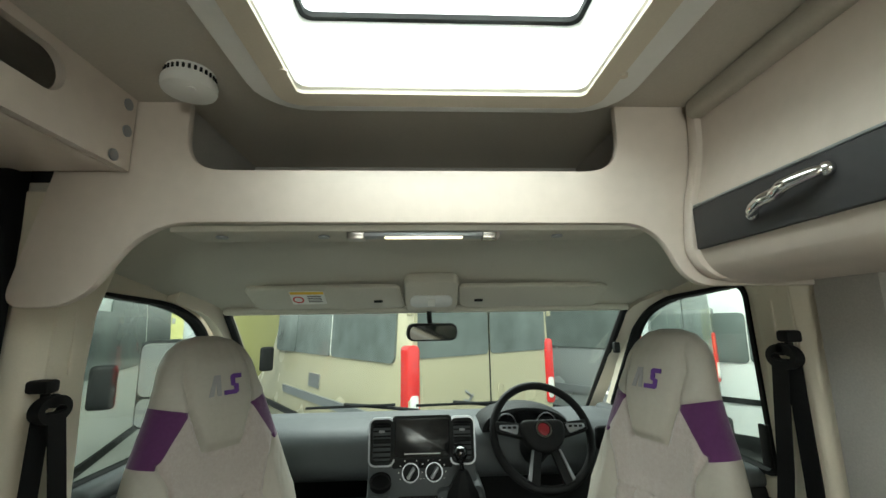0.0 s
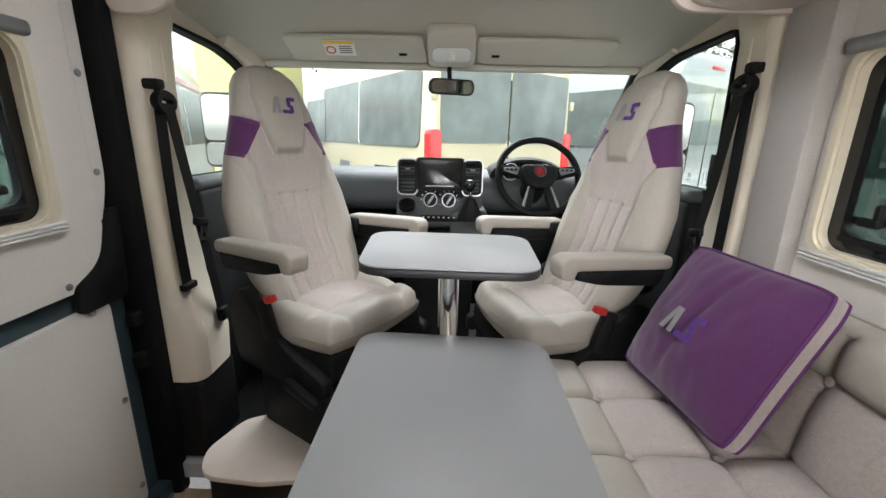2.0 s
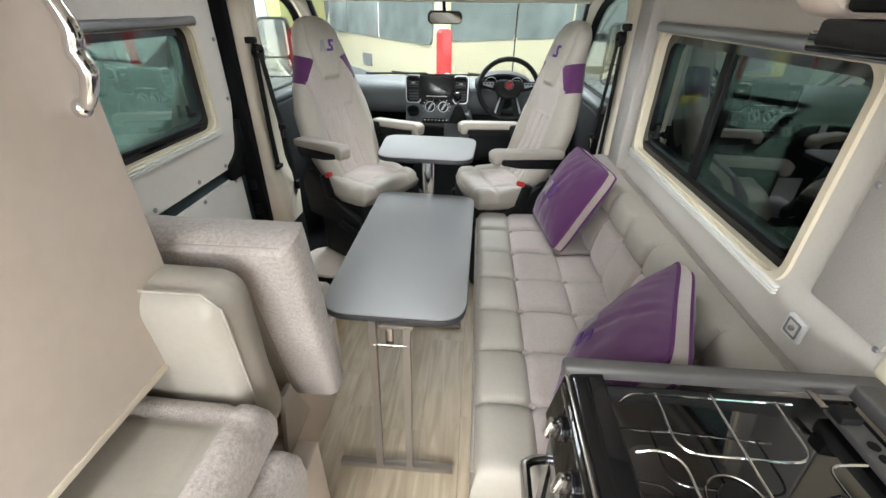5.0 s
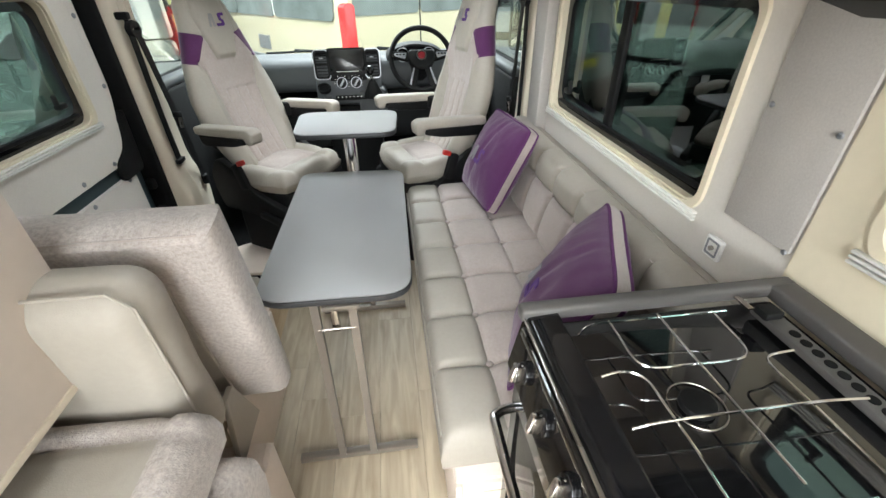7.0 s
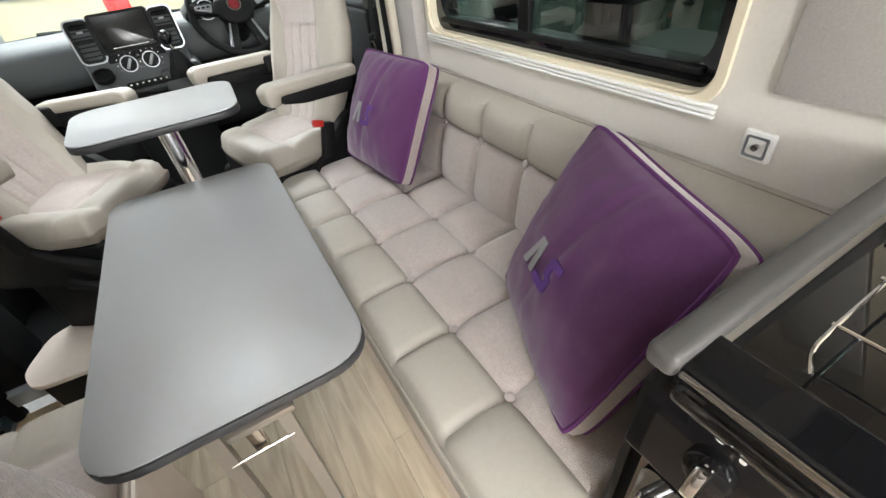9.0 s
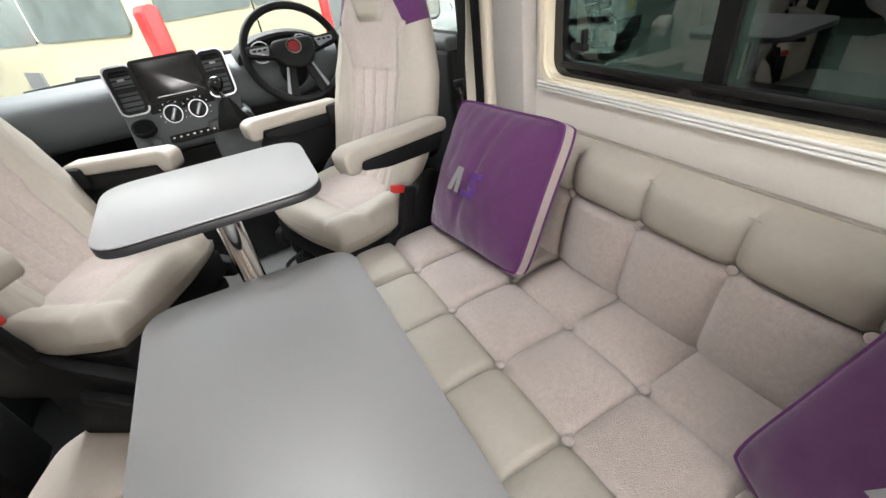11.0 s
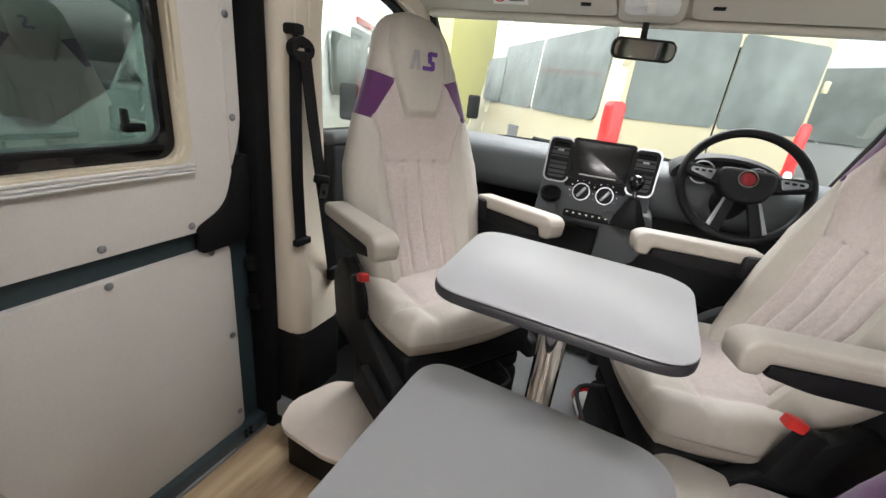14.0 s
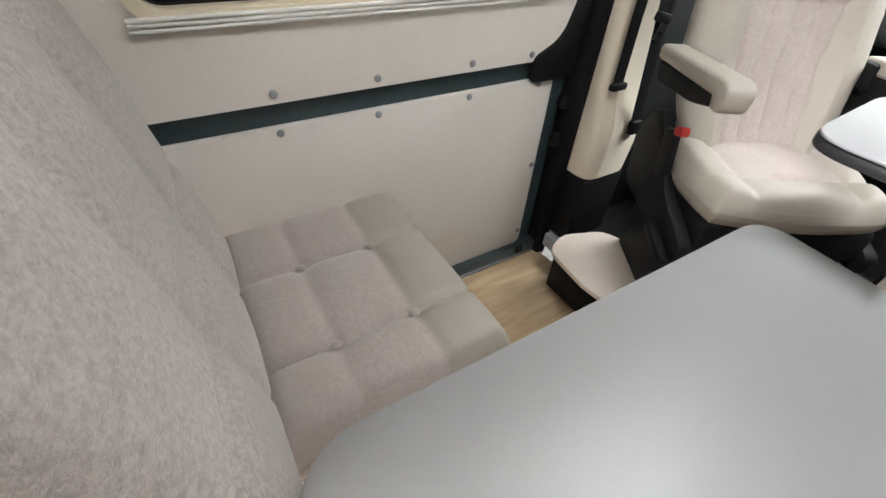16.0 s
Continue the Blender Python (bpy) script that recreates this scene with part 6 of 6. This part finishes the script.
# ---- parked vehicles outside ----
def van(name, label, m, paint, L=5.6, W=2.05, H=2.55, stripe=None, pane=None, band=None):
    """A panel van, nose to +y, origin on the ground under its tail's middle."""
    v = thing(name, label, "van", m)
    pane = pane or CARGLASS
    hw = W / 2
    rings = []
    for y, h, k in ((0, H - 0.10, 0.96), (0.06, H - 0.02, 0.99), (0.5, H, 1), (L - 2.2, H, 1), (L - 1.75, H - 0.12, 0.99), (L - 1.0, 1.42, 0.985), (L - 0.2, 1.10, 0.96), (L - 0.02, 0.85, 0.90)):
        b = hw * k
        top = 0.86 if h > 1.6 else 0.93
        rings.append([Vector(q) for q in ((-b * 0.97, y, 0.35), (-b, y, 0.75), (-b, y, min(1.15, h - 0.08)), (-b * (0.93 if h > 1.6 else 0.97), y, h - 0.22 if h > 1.6 else h - 0.03), (-b * top + 0.05, y, h), (0, y, h + 0.03), (b * top - 0.05, y, h), (b * (0.93 if h > 1.6 else 0.97), y, h - 0.22 if h > 1.6 else h - 0.03), (b, y, min(1.15, h - 0.08)), (b, y, 0.75), (b * 0.97, y, 0.35))])
    body = part("body", loft(rings), paint, v, "", 32)
    tilt = math.atan2(0.07 * hw, H - 0.22 - 1.15)

    def on_side(s, y0, y1, z0, z1, mt, nm, lab="", r=0.08, push=0.0):
        mm = Matrix.Translation((s * (hw + 0.004 + push), 0, 1.15)) @ Matrix.Rotation(-s * tilt, 4, "Y") @ Matrix.Translation((0, 0, -1.15)) if z0 > 1.1 else Matrix.Translation((s * (hw + 0.004 + push), 0, 0))
        return part(nm, xf(slab(rrect(y0, z0, y1, z1, r), -0.012, 0.012, 0, YZ), mm), mt, body, lab)

    for s in (-1, 1):
        on_side(s, 0.22, 1.70, H - 1.15, H - 0.42, pane, "side_window", "dark side window")
        on_side(s, 1.715, 3.05, H - 1.15, H - 0.42, pane, "side_window", "dark side window")
        on_side(s, L - 2.45, L - 1.55, H - 1.15, H - 0.55, pane, "cab_window", "dark cab window", 0.1, 0.012)
        on_side(s, 0.2, L - 0.8, 0.78, 0.86, BLACK, "rubbing_strip", "black rubbing strip", 0.02)
        if stripe:
            on_side(s, 0.15, L - 2.0, 1.06, 1.16, stripe, "graphic_stripe", "grey graphic stripe", 0.02, 0.001)
            on_side(s, 0.35, 0.75, 1.09, 1.13, LABELW, "name_bar", "pale lettering bar", 0.005, 0.004)
            on_side(s, 2.0, 2.35, 1.24, 1.40, TRIM, "grille_vent", "slatted fridge vent", 0.01, 0.0)
        if band:
            on_side(s, 0.10, L - 2.6, H - 0.36, H - 0.29, band, "roof_band", "red roof-line stripe", 0.02, 0.001)
        on_side(s, 1.70, 1.712, H - 1.13, H - 0.44, LABELW, "window_joint", "", 0.004, 0.003)
        for y in (1.05, L - 1.05):
            wh = part("wheel", xf(cyl((0, 0, -0.11), 0.335, 0.22, 28, 0.04), Matrix.Translation((s * (hw - 0.12), y, 0.335)) @ Matrix.Rotation(radians(90), 4, "Y")), RUBBER, v, "black tyre")
            part("rim", xf(cyl((0, 0, -0.005), 0.20, 0.01, 20, 0.003), Matrix.Translation((s * (hw - 0.005), y, 0.335)) @ Matrix.Rotation(radians(90), 4, "Y")), TRIM, wh)
            part("wheel_arch", xf(cyl((0, 0, -0.02), 0.41, 0.03, 28), Matrix.Translation((s * (hw - 0.008), y, 0.36)) @ Matrix.Rotation(radians(90), 4, "Y")), BLACK, v)
        lampo = part("tail_lamp", slab(rrect(s * (hw - 0.07) - 0.068, 1.10, s * (hw - 0.07) + 0.068, 1.80, 0.05), -0.02, 0.10, 0.012, XZ), LAMPRED, v, "tall red tail lamp")
        part("clear_lens", slab(rrect(s * (hw - 0.075) - 0.045, 1.16, s * (hw - 0.075) + 0.045, 1.38, 0.03), -0.026, -0.019, 0.002, XZ), LAMPWHITE, lampo)
        part("rear_window", slab(rrect(s * 0.455 - 0.44, H - 1.10, s * 0.455 + 0.44, H - 0.38, 0.05), 0.004, 0.02, 0, XZ @ Matrix.Translation((0, 0, -0.012))), pane, body, "dark rear door window")
        part("head_lamp", slab(round_poly([(s * 0.60, 0.86), (s * 0.93, 0.92), (s * 0.95, 1.12), (s * 0.70, 1.05)], 0.04), L - 0.30, L - 0.08, 0.02, XZ), LAMPWHITE, v, "clear head lamp")
        dmm = part("door_mirror", rbox((s * (hw + 0.16), L - 1.62, 1.50), (0.20, 0.10, 0.36), 0.04, 3), BLACK, v)
    part("door_gap", rbox((0, -0.001, 1.35), (0.012, 0.012, 1.9), 0), RUBBER, body)
    part("door_pull", xf(ring(rrect(-0.05, -0.11, 0.05, 0.11, 0.045), rrect(-0.028, -0.085, 0.028, 0.085, 0.025), -0.006, 0.01, XZ), pose(0.16, -0.004, 1.28)), paint, body)
    for bar in ((-0.30, 1.33, 0.10, 0.020, 35), (-0.27, 1.29, 0.09, 0.018, -40), (-0.33, 1.27, 0.06, 0.018, 20)):
        part("emblem", xf(rbox((0, 0, 0), (bar[2], 0.010, bar[3]), 0.003), pose(bar[0], -0.006, bar[1], 0, bar[4], 0)), TRIM, body, "plain silver emblem shape")
    for s in (-1, 1):
        for z in (0.95, 1.75):
            part("hinge", rbox((s * (hw - 0.035), -0.008, z + 0.35), (0.05, 0.03, 0.10), 0.008), paint, body)
    part("high_lamp", rbox((0, 0.0, H - 0.16), (0.34, 0.03, 0.035), 0.008), LAMPRED, body, "slim red high stop lamp")
    part("plate_trim", rbox((-0.28, -0.012, 1.02), (0.85, 0.03, 0.07), 0.01), DASH, body)
    part("number_plate", rbox((-0.20, -0.016, 0.91), (0.52, 0.012, 0.115), 0.004), PLATE, body, "yellow number plate")
    part("bumper", rbox((0, 0.0, 0.50), (W * 0.98, 0.22, 0.28), 0.05, 3), BLACK, v, "black rear bumper")
    part("front_bumper", rbox((0, L - 0.08, 0.52), (W * 0.95, 0.3, 0.40), 0.08, 3), DASH, v)
    wsb = bmesh.new()
    wsb.faces.new([wsb.verts.new(p) for p in (Vector((-0.80, L - 1.72, H - 0.20)), Vector((0.80, L - 1.72, H - 0.20)), Vector((0.90, L - 1.02, 1.46)), Vector((-0.90, L - 1.02, 1.46)))])
    bmesh.ops.solidify(wsb, geom=wsb.faces[:], thickness=-0.03)
    part("windscreen", wsb, pane, body, "dark windscreen")
    for s in (-0.35, 0.35):
        part("wiper", tube([(s - 0.28, L - 1.03, 1.50), (s + 0.25, L - 1.06, 1.54)], 0.012, 6), BLACK, body)
    return v


STRIPE = mat("slate_graphic", (0.16, 0.17, 0.18), 0.4, 0, 0.05)
# tail corner at the given spot, heading turned to its left
_a = radians(35)
_corner = Vector((-0.19, 4.12, GZ))
nv = van("parked_van", "champagne panel van parked ahead, seen from its tail", Matrix.Translation(_corner + Vector((math.cos(_a), math.sin(_a), 0)) * 1.02) @ Matrix.Rotation(_a, 4, "Z"), BODYCHAMP, 5.4, 2.04, 2.78, STRIPE)
txt = bpy.data.curves.new("registration", "FONT")
txt.body, txt.size, txt.align_x, txt.align_y, txt.extrude = "DO71 BKU", 0.10, "CENTER", "CENTER", 0.001
txo = new("registration_text", txt); txo.data.materials.append(RUBBER)
txo.parent, txo.matrix_basis = nv, Matrix.Translation((0, 0, 0.027)) @ Matrix.Translation((-0.20, -0.0245, 0.91)) @ Matrix.Rotation(radians(90), 4, "X")
txo["label"] = "black registration letters"
van("parked_van", "silver-grey motorhome parked beyond the champagne van", Matrix.Translation((3.5, 5.9, GZ)) @ Matrix.Rotation(radians(35), 4, "Z"), BODYGREY, 6.2, 2.1, 2.8, STRIPE)
van("parked_van", "white van parked beside the sliding door, nose towards it", Matrix.Translation((-7.1, -0.2, GZ)) @ Matrix.Rotation(radians(-80), 4, "Z"), BODYWHITE, 5.2, 2.04, 2.5, None, DARKGLASS)
van("parked_van", "white van parked beside the passenger door, seen along its side", Matrix.Translation((-5.20, 7.33, GZ)) @ Matrix.Rotation(radians(200), 4, "Z"), BODYWHITE, 5.4, 2.04, 2.7, None, None, LAMPRED)
van("parked_van", "white motorhome parked close beside the sofa window", Matrix.Translation((2.85, -3.4, GZ)) @ Matrix.Rotation(radians(3), 4, "Z"), BODYWHITE, 5.8, 2.1, 2.7, STRIPE, DARKGLASS)
van("parked_van", "white van parked in the row beyond the driver's door", Matrix.Translation((6.6, 5.6, GZ)) @ Matrix.Rotation(radians(35), 4, "Z"), BODYWHITE, 5.4, 2.04, 2.5)

yb = thing("yellow_building", "yellow rendered building behind the parked vans", "building")
part("wall", rbox((-8.1, 18.5, 2.2), (2.2, 5, 5.8), 0.02), YELLOWWALL, yb)
part("roof", rbox((-8.1, 18.5, 5.2), (2.6, 5.4, 0.25), 0.05), BODYGREY, yb)
part("door", rbox((-8.1, 15.97, 0.6), (1.2, 0.06, 2.3), 0.01), BODYGREY, yb)


def tree(x, y, h, seed):
    t = thing("tree", "dark leafy tree behind the parked vans", "tree", pose(x, y, GZ), "trees beyond the yard")
    rnd = random.Random(seed)
    wood = [tube(smooth_path([(0, 0, 0), (0.1, 0.05, h * 0.3), (-0.05, 0.1, h * 0.6), (0.05, 0, h * 0.9)], 4), [0.22 - 0.2 * i / 12 for i in range(13)], 8)]
    bm = bmesh.new()
    for k in range(14):
        a, z = rnd.uniform(0, math.tau), h * rnd.uniform(0.3, 0.85)
        l = h * rnd.uniform(0.18, 0.34)
        end = Vector((math.cos(a) * l, math.sin(a) * l, z + l * 0.5))
        wood.append(tube([(0, 0, z), end * 0.5 + Vector((0, 0, z * 0.5 + 0.1)), end], [0.07, 0.045, 0.015], 6))
        for q in range(130):
            c = end + Vector((rnd.gauss(0, 0.5), rnd.gauss(0, 0.5), rnd.gauss(0, 0.42)))
            u = Vector((rnd.gauss(0, 1), rnd.gauss(0, 1), rnd.gauss(0, 1))).normalized() * rnd.uniform(0.06, 0.13)
            w = u.orthogonal() * 0.5
            bm.faces.new([bm.verts.new(c + d) for d in (u, w, -u, -w)])
    part("trunk", join(*wood), BARK, t)
    part("crown", bm, GREENERY, t, "uneven crown of small dark leaves")


tree(3.0, 18, 6.5, 1); tree(6.5, 19, 7.5, 2); tree(-3.5, 21, 7.0, 3); tree(11, 15, 6.5, 4)

# ---- step well at the sliding door ----
well = thing("step_well", "sunken oak-effect step well inside the sliding door", "step", kind="structure")
part("tread", rbox((-0.66, 0.875, -0.115), (0.68, 0.77, 0.02), 0.001), STEPWOOD, well)
part("riser", rbox((-0.325, 0.875, -0.055), (0.012, 0.77, 0.10), 0.001), FACING, well)
part("nosing", rbox((-0.965, 0.87, -0.098), (0.03, 0.72, 0.012), 0.003), TRIM, well)

# ---- floor planks ----
rnd = random.Random(5)
pw, pl = 0.152, 0.915
for i in range(13):
    x0 = -1.0 + i * pw
    x1 = min(x0 + pw - 0.0008, 0.96)
    y = -2.5 - rnd.uniform(0, pl)
    top_y = 0.485 if x1 < -0.30 else 1.258
    while y < top_y:
        a, b = max(y, -2.5), min(y + pl - 0.0008, top_y)
        if b - a > 0.02 and x1 - x0 > 0.01:
            part("plank", rbox(((x0 + x1) / 2, (a + b) / 2, -0.002), (x1 - x0, b - a, 0.004), 0.0006, 1), FLOORWOOD, floor)
        y += pl
